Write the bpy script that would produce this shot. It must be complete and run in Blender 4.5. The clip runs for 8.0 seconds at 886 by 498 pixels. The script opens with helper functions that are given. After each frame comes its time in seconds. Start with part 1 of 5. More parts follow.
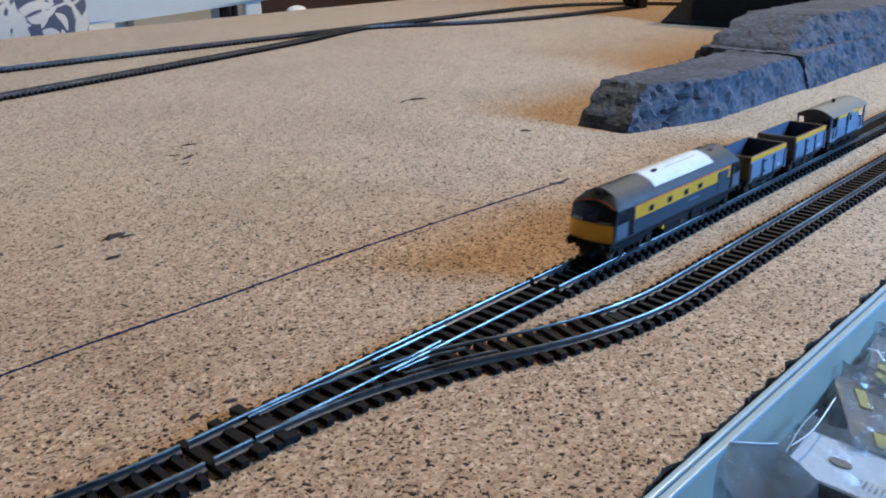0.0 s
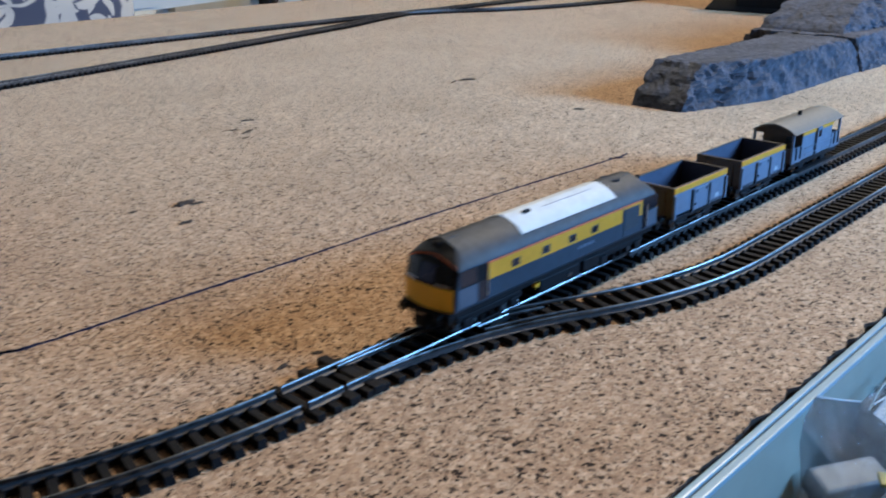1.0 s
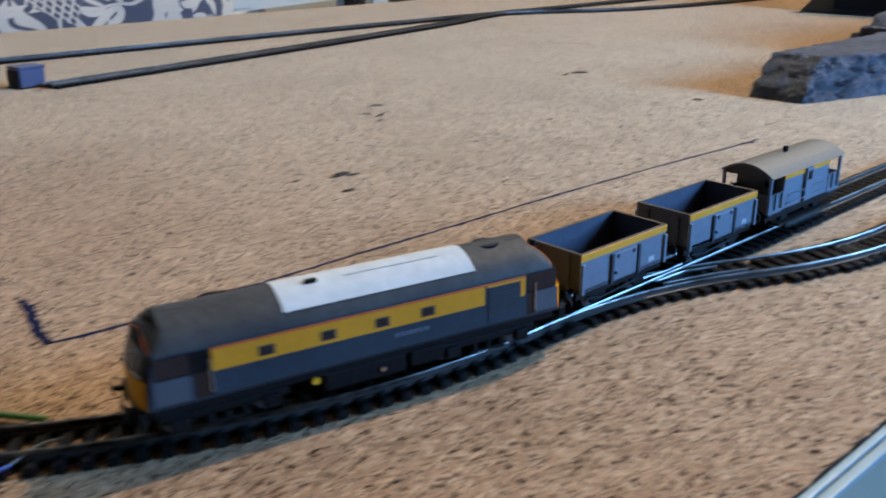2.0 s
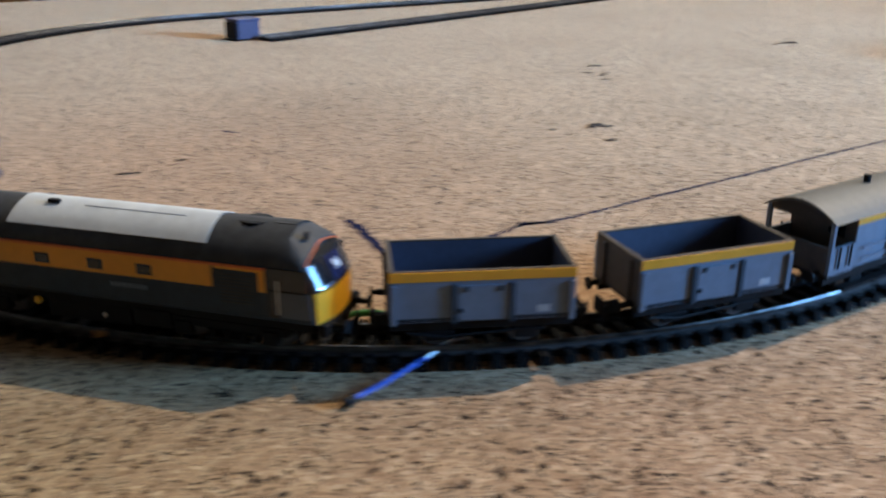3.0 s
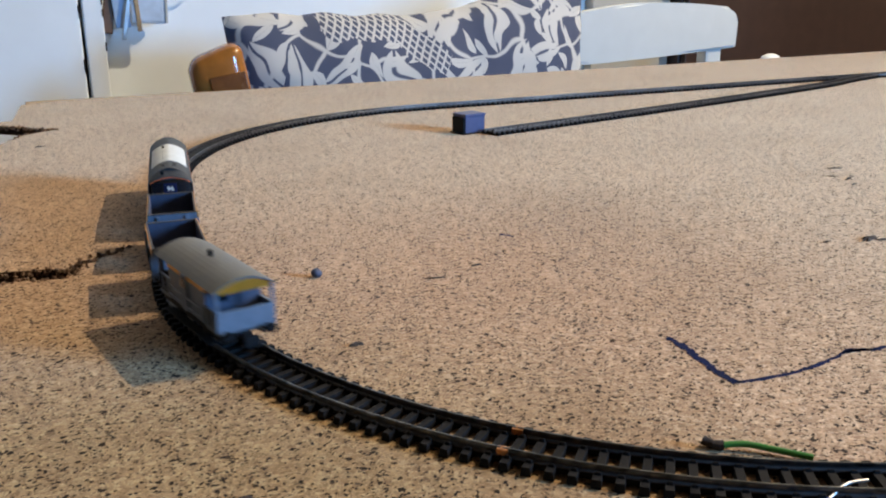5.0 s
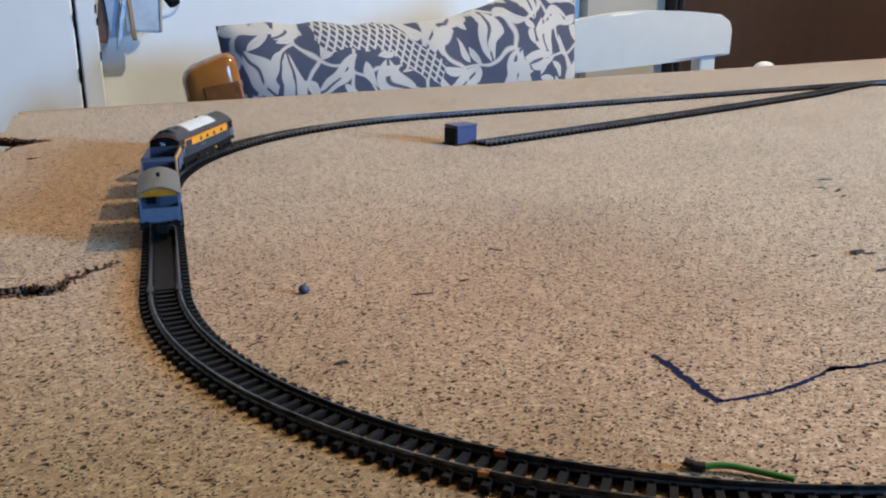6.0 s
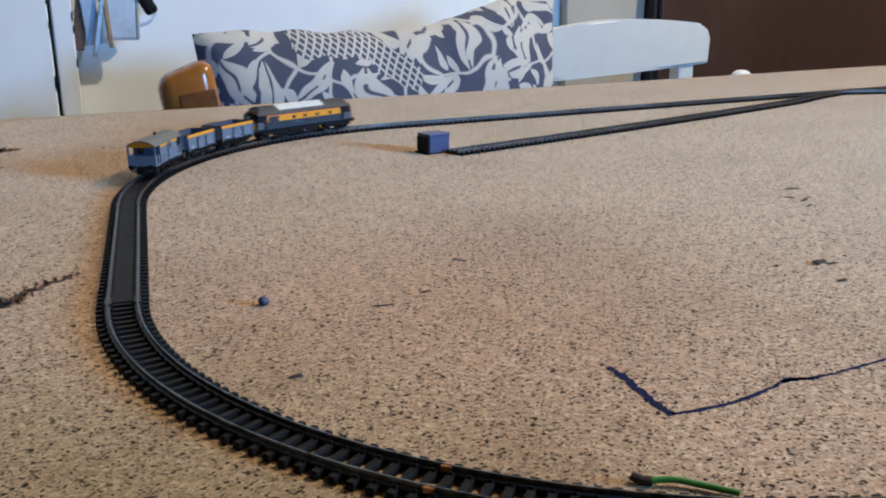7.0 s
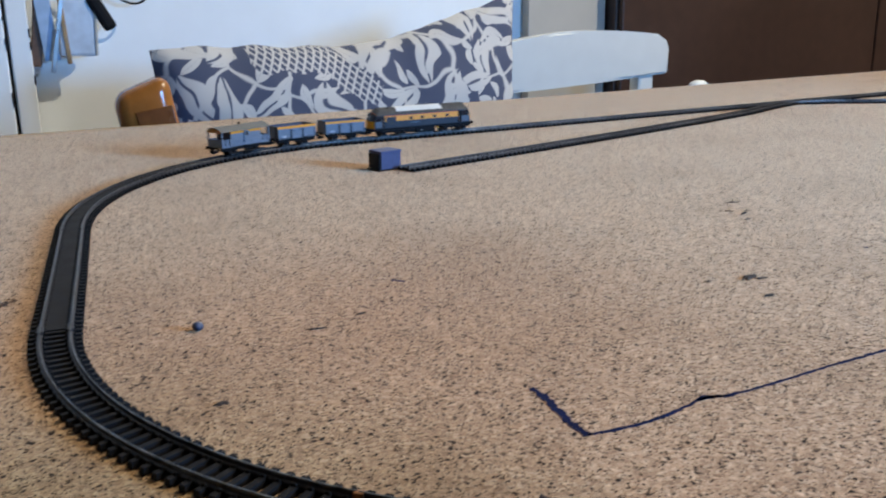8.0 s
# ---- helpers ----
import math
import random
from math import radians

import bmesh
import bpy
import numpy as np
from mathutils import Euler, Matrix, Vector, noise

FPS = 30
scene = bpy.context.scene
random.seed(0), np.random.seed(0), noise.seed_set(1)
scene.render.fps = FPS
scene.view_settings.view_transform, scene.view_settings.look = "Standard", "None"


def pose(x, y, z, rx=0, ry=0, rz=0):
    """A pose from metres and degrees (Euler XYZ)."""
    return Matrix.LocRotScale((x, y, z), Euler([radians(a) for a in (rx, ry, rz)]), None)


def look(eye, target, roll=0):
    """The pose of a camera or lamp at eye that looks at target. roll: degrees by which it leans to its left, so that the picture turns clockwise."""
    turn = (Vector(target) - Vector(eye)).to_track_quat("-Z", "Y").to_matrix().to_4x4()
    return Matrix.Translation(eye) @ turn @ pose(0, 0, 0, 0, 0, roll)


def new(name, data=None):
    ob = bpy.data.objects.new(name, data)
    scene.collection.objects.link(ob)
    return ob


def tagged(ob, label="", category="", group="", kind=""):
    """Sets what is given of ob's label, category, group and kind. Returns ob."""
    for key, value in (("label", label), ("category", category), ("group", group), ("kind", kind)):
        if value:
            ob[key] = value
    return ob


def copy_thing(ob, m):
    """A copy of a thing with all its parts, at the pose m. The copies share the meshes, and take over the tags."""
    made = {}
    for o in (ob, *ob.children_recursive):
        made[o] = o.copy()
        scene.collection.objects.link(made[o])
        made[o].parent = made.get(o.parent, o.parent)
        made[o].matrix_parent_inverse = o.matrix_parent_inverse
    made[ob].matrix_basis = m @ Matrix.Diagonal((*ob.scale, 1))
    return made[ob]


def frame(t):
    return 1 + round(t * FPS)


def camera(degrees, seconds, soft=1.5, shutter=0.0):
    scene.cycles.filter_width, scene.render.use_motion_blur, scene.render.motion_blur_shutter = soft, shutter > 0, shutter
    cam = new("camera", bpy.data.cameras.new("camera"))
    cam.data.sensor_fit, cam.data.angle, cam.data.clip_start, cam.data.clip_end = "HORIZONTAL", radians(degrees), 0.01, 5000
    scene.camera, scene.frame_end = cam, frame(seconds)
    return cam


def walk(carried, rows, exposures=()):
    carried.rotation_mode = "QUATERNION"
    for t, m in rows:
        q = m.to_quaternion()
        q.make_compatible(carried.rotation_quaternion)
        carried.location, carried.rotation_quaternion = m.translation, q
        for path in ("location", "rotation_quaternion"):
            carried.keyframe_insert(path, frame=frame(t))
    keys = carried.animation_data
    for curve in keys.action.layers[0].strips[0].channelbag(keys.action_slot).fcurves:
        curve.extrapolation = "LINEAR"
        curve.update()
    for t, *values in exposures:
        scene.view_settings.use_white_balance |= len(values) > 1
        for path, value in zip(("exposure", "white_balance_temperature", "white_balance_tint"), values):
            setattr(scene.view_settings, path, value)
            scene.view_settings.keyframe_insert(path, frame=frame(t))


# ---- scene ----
cam = camera(52.78, 8.0, soft=1.95, shutter=0.7)


def eye(x, y, z, yaw, pitch, roll):
    return pose(x, y, z, 90 + pitch, 0, yaw) @ pose(0, 0, 0, 0, 0, roll)


walk(cam, [
    (0, eye(0.1486, -0.0686, 0.1094, -47.83, -20.06, -0.44)),
    (0.5, eye(0.1443, -0.0675, 0.1076, -47.38, -19.97, -0.09)),
    (1, eye(0.1346, -0.0626, 0.1019, -45.94, -20.44, -0.52)),
    (1.2, eye(0.1290, -0.0628, 0.1018, -45.30, -20.41, -0.35)),
    (2.3, eye(0.0811, -0.0432, 0.0861, -40.13, -20.14, -0.42)),
    (2.5, eye(0.0704, -0.0355, 0.0816, -38.80, -20.85, -0.08)),
    (3, eye(0.0471, -0.0209, 0.0820, -34.93, -20.92, 0.29)),
    (3.5, eye(0.0173, -0.0121, 0.0859, -29.42, -19.45, -0.54)),
    (4, eye(-0.0024, -0.0039, 0.0929, -25.95, -16.74, -0.92)),
    (4.5, eye(-0.0074, 0.0009, 0.0968, -25.17, -17.23, -0.29)),
    (4.7, eye(-0.0057, 0.0003, 0.0978, -25.64, -16.88, -0.37)),
    (6, eye(0.0005, -0.0014, 0.1027, -25.95, -16.17, -0.55)),
    (6.5, eye(0.0045, -0.0025, 0.1038, -26.42, -15.86, -0.40)),
    (7, eye(0.0090, -0.0040, 0.1039, -26.93, -15.75, -0.39)),
    (7.5, eye(0.0145, -0.0088, 0.1064, -27.66, -15.78, -0.68)),
    (8, eye(0.0209, -0.0134, 0.1096, -28.66, -15.22, -0.79)),
], exposures=[(0.0, 0.10, 6300, 11.5), (1.2, 0.12, 6300, 11.5), (2.5, 0.19, 6550, 11.5), (3.5, 0.57, 6650, 11.5), (4.2, 0.60, 6750, 11.5), (6.0, 0.37, 6600, 11.5), (8.0, 0.29, 6100, 10.5)])

# ---------- light ----------
world = bpy.data.worlds.new("world")
scene.world = world
world.use_nodes = True
wn = world.node_tree.nodes
sky = wn.new("ShaderNodeTexSky")
sky.sky_type, sky.sun_disc = "NISHITA", False
sky.sun_elevation, sky.sun_rotation = radians(35), radians(200)
world.node_tree.links.new(sky.outputs[0], wn["Background"].inputs[0])
wn["Background"].inputs[1].default_value = 0.1


def lamp(name, kind, energy, colour, m, **size):
    data = bpy.data.lights.new(name, kind)
    data.energy, data.color = energy, colour
    for key, value in size.items():
        if key == "size":
            data.size = value
        if key == "size_y":
            data.size_y = value
        if key == "radius":
            data.shadow_soft_size = value
        if key == "rect":
            data.shape = "RECTANGLE"
    ob = new(name, data)
    ob.matrix_world = m
    return ob


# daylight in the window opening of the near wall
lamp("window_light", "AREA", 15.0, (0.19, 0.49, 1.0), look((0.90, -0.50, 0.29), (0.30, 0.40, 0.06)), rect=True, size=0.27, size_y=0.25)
# bulb of the ceiling pendant
lamp("pendant_bulb", "POINT", 205, (0.95, 0.82, 0.62), pose(2.0, 0.10, 1.97), radius=0.03)


# ---------- materials ----------
def node_mat(name, colour, rough=0.6, metal=0.0, vary=0.12, scale=400.0, bump=0.15, fine=0.0004, spec=0.5, per_object=0.0):
    """A surface with variation at two sizes: scale is features per metre of the fine grain."""
    m = bpy.data.materials.new(name)
    m.use_nodes = True
    nt = m.node_tree
    b = nt.nodes["Principled BSDF"]
    geo = nt.nodes.new("ShaderNodeTexCoord")
    n1 = nt.nodes.new("ShaderNodeTexNoise")
    n1.inputs["Scale"].default_value, n1.inputs["Detail"].default_value = scale, 4
    n2 = nt.nodes.new("ShaderNodeTexNoise")
    n2.inputs["Scale"].default_value, n2.inputs["Detail"].default_value = scale / 9, 3
    nt.links.new(geo.outputs["Object"], n1.inputs["Vector"])
    nt.links.new(geo.outputs["Object"], n2.inputs["Vector"])
    add = nt.nodes.new("ShaderNodeMath")
    add.operation = "ADD"
    nt.links.new(n1.outputs[0], add.inputs[0])
    nt.links.new(n2.outputs[0], add.inputs[1])
    ramp = nt.nodes.new("ShaderNodeMapRange")
    ramp.inputs[1].default_value, ramp.inputs[2].default_value = 0.7, 1.3
    ramp.inputs[3].default_value, ramp.inputs[4].default_value = 1 - vary, 1 + vary
    nt.links.new(add.outputs[0], ramp.inputs[0])
    hsv = nt.nodes.new("ShaderNodeHueSaturation")
    hsv.inputs["Color"].default_value = (*colour, 1)
    value = ramp.outputs[0]
    if per_object:
        info = nt.nodes.new("ShaderNodeObjectInfo")
        r2 = nt.nodes.new("ShaderNodeMapRange")
        r2.inputs[3].default_value, r2.inputs[4].default_value = 1 - per_object, 1 + per_object
        nt.links.new(info.outputs["Random"], r2.inputs[0])
        mul = nt.nodes.new("ShaderNodeMath")
        mul.operation = "MULTIPLY"
        nt.links.new(value, mul.inputs[0])
        nt.links.new(r2.outputs[0], mul.inputs[1])
        value = mul.outputs[0]
    nt.links.new(value, hsv.inputs["Value"])
    nt.links.new(hsv.outputs[0], b.inputs["Base Color"])
    rr = nt.nodes.new("ShaderNodeMapRange")
    rr.inputs[3].default_value, rr.inputs[4].default_value = max(0.02, rough - 0.12), min(1, rough + 0.12)
    nt.links.new(n2.outputs[0], rr.inputs[0])
    nt.links.new(rr.outputs[0], b.inputs["Roughness"])
    b.inputs["Metallic"].default_value = metal
    b.inputs["Specular IOR Level"].default_value = spec
    bp = nt.nodes.new("ShaderNodeBump")
    bp.inputs["Strength"].default_value, bp.inputs["Distance"].default_value = bump, fine
    nt.links.new(n1.outputs[0], bp.inputs["Height"])
    nt.links.new(bp.outputs[0], b.inputs["Normal"])
    return m


def cork_mat():
    """Agglomerated cork: pale and tan granules, dark bark specks, cloudy stains."""
    m = bpy.data.materials.new("cork")
    m.use_nodes = True
    nt = m.node_tree
    b = nt.nodes["Principled BSDF"]
    tc = nt.nodes.new("ShaderNodeTexCoord")
    warp = nt.nodes.new("ShaderNodeTexNoise")
    warp.inputs["Scale"].default_value, warp.inputs["Detail"].default_value = 500, 2
    nt.links.new(tc.outputs["Object"], warp.inputs["Vector"])
    wmix = nt.nodes.new("ShaderNodeVectorMath")
    wmix.operation = "MULTIPLY_ADD"
    wmix.inputs[1].default_value = (0.0016, 0.0016, 0.0016)
    nt.links.new(warp.outputs["Color"], wmix.inputs[0])
    nt.links.new(tc.outputs["Object"], wmix.inputs[2])

    def cells(scale):
        v = nt.nodes.new("ShaderNodeTexVoronoi")
        v.inputs["Scale"].default_value = scale
        nt.links.new(wmix.outputs[0], v.inputs["Vector"])
        return v

    def grey(socket):
        s = nt.nodes.new("ShaderNodeSeparateColor")
        nt.links.new(socket, s.inputs[0])
        return s.outputs[0]

    def ramp(socket, stops):
        r = nt.nodes.new("ShaderNodeValToRGB")
        e = r.color_ramp.elements
        while len(e) < len(stops):
            e.new(0.5)
        for k, (at, c) in enumerate(stops):
            e[k].position, e[k].color = at, (*c, 1)
        nt.links.new(socket, r.inputs[0])
        return r.outputs[0]

    def mix(kind, fac, a, c):
        x = nt.nodes.new("ShaderNodeMix")
        x.data_type, x.blend_type = "RGBA", kind
        if isinstance(fac, float):
            x.inputs[0].default_value = fac
        else:
            nt.links.new(fac, x.inputs[0])
        for sock, val in ((x.inputs[6], a), (x.inputs[7], c)):
            if isinstance(val, tuple):
                sock.default_value = (*val, 1)
            else:
                nt.links.new(val, sock)
        return x.outputs[2]

    big, small = cells(760), cells(1700)
    base = ramp(grey(big.outputs["Color"]), [(0.0, (0.275, 0.158, 0.090)), (0.3, (0.366, 0.226, 0.134)), (0.7, (0.416, 0.267, 0.163)), (1.0, (0.53, 0.368, 0.243))])
    fine = ramp(grey(small.outputs["Color"]), [(0.0, (0.50, 0.48, 0.45)), (0.35, (0.90, 0.90, 0.90)), (0.8, (1.06, 1.06, 1.05)), (1.0, (1.32, 1.32, 1.28))])
    col = mix("MULTIPLY", 0.9, base, fine)
    # dark bark specks: a few of the small granules
    dark = ramp(grey(cells(1680).outputs["Color"]), [(0.0, (1, 1, 1)), (0.104, (1, 1, 1)), (0.116, (0, 0, 0)), (1.0, (0, 0, 0))])
    col = mix("MIX", dark, col, (0.020, 0.012, 0.008))
    chip = ramp(grey(cells(900).outputs["Color"]), [(0.0, (1, 1, 1)), (0.030, (1, 1, 1)), (0.038, (0, 0, 0)), (1.0, (0, 0, 0))])
    col = mix("MIX", chip, col, (0.028, 0.017, 0.011))
    # cloudy tone over hand-sized areas, browner stains
    cloud = nt.nodes.new("ShaderNodeTexNoise")
    cloud.inputs["Scale"].default_value, cloud.inputs["Detail"].default_value = 11, 4
    nt.links.new(tc.outputs["Object"], cloud.inputs["Vector"])
    tone = ramp(cloud.outputs[0], [(0.3, (0.80, 0.74, 0.66)), (0.5, (1, 1, 1)), (0.7, (1.06, 1.06, 1.06))])
    col = mix("MULTIPLY", 0.8, col, tone)
    # a browner stain inside the end curve
    far = nt.nodes.new("ShaderNodeVectorMath")
    far.operation = "DISTANCE"
    far.inputs[1].default_value = (0.150, 0.285, 0.0)
    nt.links.new(tc.outputs["Object"], far.inputs[0])
    rough_edge = nt.nodes.new("ShaderNodeMath")
    rough_edge.operation = "MULTIPLY_ADD"
    rough_edge.inputs[1].default_value = 0.09
    nt.links.new(cloud.outputs[0], rough_edge.inputs[0])
    nt.links.new(far.outputs["Value"], rough_edge.inputs[2])
    spot = ramp(rough_edge.outputs[0], [(0.05, (1, 1, 1)), (0.19, (0, 0, 0))])
    col = mix("MIX", spot, col, mix("MULTIPLY", 1.0, col, (0.90, 0.74, 0.60)))
    # darker olive tint painted into the board's corner, standing in for lens shading
    far2 = nt.nodes.new("ShaderNodeVectorMath")
    far2.operation = "DISTANCE"
    far2.inputs[1].default_value = (-0.02, 0.13, 0.0)
    nt.links.new(tc.outputs["Object"], far2.inputs[0])
    edge2 = nt.nodes.new("ShaderNodeMath")
    edge2.operation = "MULTIPLY_ADD"
    edge2.inputs[1].default_value = 0.05
    nt.links.new(cloud.outputs[0], edge2.inputs[0])
    nt.links.new(far2.outputs["Value"], edge2.inputs[2])
    corner_tint = ramp(edge2.outputs[0], [(0.10, (1, 1, 1)), (0.20, (0, 0, 0))])
    col = mix("MIX", corner_tint, col, mix("MULTIPLY", 1.0, col, (0.74, 0.76, 0.60)))
    nt.links.new(col, b.inputs["Base Color"])
    b.inputs["Specular IOR Level"].default_value = 0.1
    b.inputs["Roughness"].default_value = 0.75
    # the hard bark specks lack the soft sheen of the granules
    bare = nt.nodes.new("ShaderNodeMath")
    bare.operation = "MAXIMUM"
    nt.links.new(grey(dark), bare.inputs[0])
    nt.links.new(grey(chip), bare.inputs[1])
    soft_sheen = nt.nodes.new("ShaderNodeMapRange")
    soft_sheen.inputs[3].default_value, soft_sheen.inputs[4].default_value = 0.80, 0.05
    nt.links.new(bare.outputs[0], soft_sheen.inputs[0])
    nt.links.new(soft_sheen.outputs[0], b.inputs["Sheen Weight"])
    b.inputs["Sheen Roughness"].default_value = 0.36
    b.inputs["Sheen Tint"].default_value = (1.0, 0.71, 0.43, 1)
    bp = nt.nodes.new("ShaderNodeBump")
    bp.inputs["Strength"].default_value, bp.inputs["Distance"].default_value = 0.5, 0.0004
    nt.links.new(grey(big.outputs["Color"]), bp.inputs["Height"])
    nt.links.new(bp.outputs[0], b.inputs["Normal"])
    return m


CORK = cork_mat()
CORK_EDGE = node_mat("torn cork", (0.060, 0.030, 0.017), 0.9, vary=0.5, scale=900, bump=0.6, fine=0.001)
CORK_CRUMB = node_mat("broken cork", (0.17, 0.095, 0.055), 0.9, vary=0.7, scale=700, bump=0.6, fine=0.001)
PLY = node_mat("plywood", (0.36, 0.24, 0.12), 0.7, vary=0.2, scale=120)
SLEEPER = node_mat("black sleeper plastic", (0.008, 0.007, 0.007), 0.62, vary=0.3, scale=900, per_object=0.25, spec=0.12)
# wide tone variation stands in for bright and dark glints along the rails
RAIL = node_mat("nickel silver rail", (0.118, 0.117, 0.115), 0.36, metal=1.0, vary=0.75, scale=230, bump=0.35)
RAIL_SIDE = node_mat("dull rail side", (0.055, 0.050, 0.050), 0.5, metal=0.3, vary=0.3, scale=700)
BRASS = node_mat("copper contact", (0.42, 0.19, 0.08), 0.35, metal=1.0, vary=0.2, scale=600)
BLACK = node_mat("black underframe plastic", (0.008, 0.008, 0.009), 0.6, vary=0.3, scale=700, spec=0.12)
ROOF_GREY = node_mat("dark grey roof paint", (0.045, 0.046, 0.047), 0.6, vary=0.3, scale=450, spec=0.25)
BODY_GREY = node_mat("mid grey body paint", (0.036, 0.050, 0.066), 0.55, vary=0.15, scale=500, spec=0.15)
LIGHT_GREY = node_mat("pale grey wagon paint", (0.122, 0.163, 0.218), 0.5, vary=0.14, scale=450)
YELLOW = node_mat("yellow paint", (0.74, 0.31, 0.018), 0.4, vary=0.07, scale=500)
NOSE_YELLOW = node_mat("warning yellow paint", (0.82, 0.40, 0.02), 0.4, vary=0.07, scale=500)
RED = node_mat("orange red lining", (0.62, 0.13, 0.03), 0.5, vary=0.05, scale=500)
WHITE = node_mat("white roof panel", (0.56, 0.58, 0.57), 0.62, vary=0.10, scale=350, spec=0.25)
GLASS_DARK = node_mat("dark glazing", (0.010, 0.012, 0.018), 0.12, vary=0.1, scale=400, bump=0.0)
GLASS_BLUE = node_mat("blue headcode blind", (0.010, 0.016, 0.06), 0.25, vary=0.1, scale=400, bump=0.0)
WAGON_BROWN = node_mat("brown wagon end", (0.060, 0.045, 0.034), 0.6, vary=0.2, scale=500)
WAGON_IN = node_mat("grey blue wagon inside", (0.055, 0.063, 0.100), 0.6, vary=0.15, scale=500)
VAN_ROOF = node_mat("olive grey van roof", (0.112, 0.108, 0.094), 0.6, vary=0.12, scale=500)
STEEL = node_mat("bright steel", (0.6, 0.6, 0.6), 0.3, metal=1.0, vary=0.1)
INK = node_mat("dark blue ink", (0.005, 0.009, 0.042), 0.8, vary=0.5, scale=700, spec=0.1)
BARK = node_mat("dark bark flake", (0.028, 0.016, 0.010), 0.85, vary=0.4, scale=900, bump=0.5, fine=0.0008)
ROCK = node_mat("grey rock paint", (0.058, 0.062, 0.076), 0.88, vary=0.55, scale=300, bump=0.6, fine=0.0016, spec=0.25)
BLUE_BOX = node_mat("dark blue plastic", (0.055, 0.060, 0.135), 0.5, vary=0.12, scale=400)
WIRE_BLUE = node_mat("blue wire sheath", (0.008, 0.075, 0.42), 0.45, vary=0.08, scale=400)
WIRE_GREEN = node_mat("green wire sheath", (0.03, 0.17, 0.02), 0.45, vary=0.15, scale=400)
WALL = node_mat("bluish white wall paint", (0.84, 0.91, 0.95), 0.8, vary=0.04, scale=14, bump=0.2, fine=0.002)
FLOOR = node_mat("brown carpet", (0.10, 0.065, 0.045), 0.95, vary=0.25, scale=300, bump=0.6, fine=0.004)
WOOD = node_mat("orange varnished wood", (0.33, 0.125, 0.026), 0.22, vary=0.2, scale=60, bump=0.05)
WOOD_SHADED = node_mat("shaded arm wood", (0.17, 0.062, 0.016), 0.3, vary=0.3, scale=60, bump=0.05)
WARDROBE = node_mat("dark brown wardrobe", (0.040, 0.019, 0.012), 0.45, vary=0.2, scale=40, bump=0.05)
CHAIR_WHITE = node_mat("white painted chair", (0.62, 0.65, 0.63), 0.4, vary=0.04, scale=30)


# ---------- mesh helpers ----------
def part(name, bm, material, parent=None, label="", smooth=False):
    me = bpy.data.meshes.new(name)
    bmesh.ops.recalc_face_normals(bm, faces=bm.faces[:])
    if smooth:
        for f in bm.faces:
            f.smooth = True
    bm.to_mesh(me)
    bm.free()
    if smooth:
        me.set_sharp_from_angle(angle=radians(40))
    me.materials.append(material)
    ob = new(name, me)
    if parent is not None:
        ob.parent = parent
    if label:
        ob["label"] = label
    return ob


def thing(name, label, category, group="", kind=""):
    ob = new(name)
    ob.empty_display_size = 0.01
    return tagged(ob, label, category, group, kind)


def block(bm, x0, x1, y0, y1, z0, z1, bevel=0.0, m=None):
    """A box with rounded edges."""
    r = bmesh.ops.create_cube(bm, size=1.0)
    vs = r["verts"]
    for v in vs:
        v.co = Vector(((x0 + x1) / 2 + v.co.x * (x1 - x0), (y0 + y1) / 2 + v.co.y * (y1 - y0), (z0 + z1) / 2 + v.co.z * (z1 - z0)))
    if bevel:
        es = list({e for v in vs for e in v.link_edges})
        out = bmesh.ops.bevel(bm, geom=es, offset=bevel, segments=2, affect="EDGES", profile=0.6)
        vs = list({v for f in out["faces"] for v in f.verts} | {v for v in vs if v.is_valid})
    if m is not None:
        for v in vs:
            v.co = m @ v.co
    return bm


def rod(bm, a, b, r, seg=10, r2=None):
    """A round bar from a to b."""
    a, b = Vector(a), Vector(b)
    d = b - a
    turn = d.to_track_quat("Z", "Y").to_matrix().to_4x4()
    bmesh.ops.create_cone(bm, cap_ends=True, segments=seg, radius1=r, radius2=r if r2 is None else r2, depth=d.length, matrix=Matrix.Translation((a + b) / 2) @ turn)
    return bm


def tube(bm, pts, r, seg=8):
    """A round tube along points."""
    pts = [Vector(p) for p in pts]
    rings = []
    for k, p in enumerate(pts):
        d = (pts[min(k + 1, len(pts) - 1)] - pts[max(k - 1, 0)]).normalized()
        side = d.cross(Vector((0, 0, 1)))
        side = side.normalized() if side.length > 1e-6 else Vector((1, 0, 0))
        up = side.cross(d)
        rings.append([bm.verts.new(p + r * (math.cos(2 * math.pi * j / seg) * side + math.sin(2 * math.pi * j / seg) * up)) for j in range(seg)])
    for a, b in zip(rings, rings[1:]):
        for j in range(seg):
            bm.faces.new((a[j], a[(j + 1) % seg], b[(j + 1) % seg], b[j]))
    bm.faces.new(rings[0])
    bm.faces.new(rings[-1])
    return bm


def sweep(bm, pts, profile):
    """A section (offset to the left, height) carried along points on the board."""
    rings = []
    for k, p in enumerate(pts):
        a, b = pts[max(k - 1, 0)], pts[min(k + 1, len(pts) - 1)]
        d = Vector((b[0] - a[0], b[1] - a[1], 0)).normalized()
        n = Vector((-d.y, d.x, 0))
        rings.append([bm.verts.new(Vector((p[0], p[1], h)) + n * o) for o, h in profile])
    m = len(profile)
    for a, b in zip(rings, rings[1:]):
        for j in range(m):
            bm.faces.new((a[j], a[(j + 1) % m], b[(j + 1) % m], b[j]))
    bm.faces.new(rings[0])
    bm.faces.new(rings[-1])
    return bm


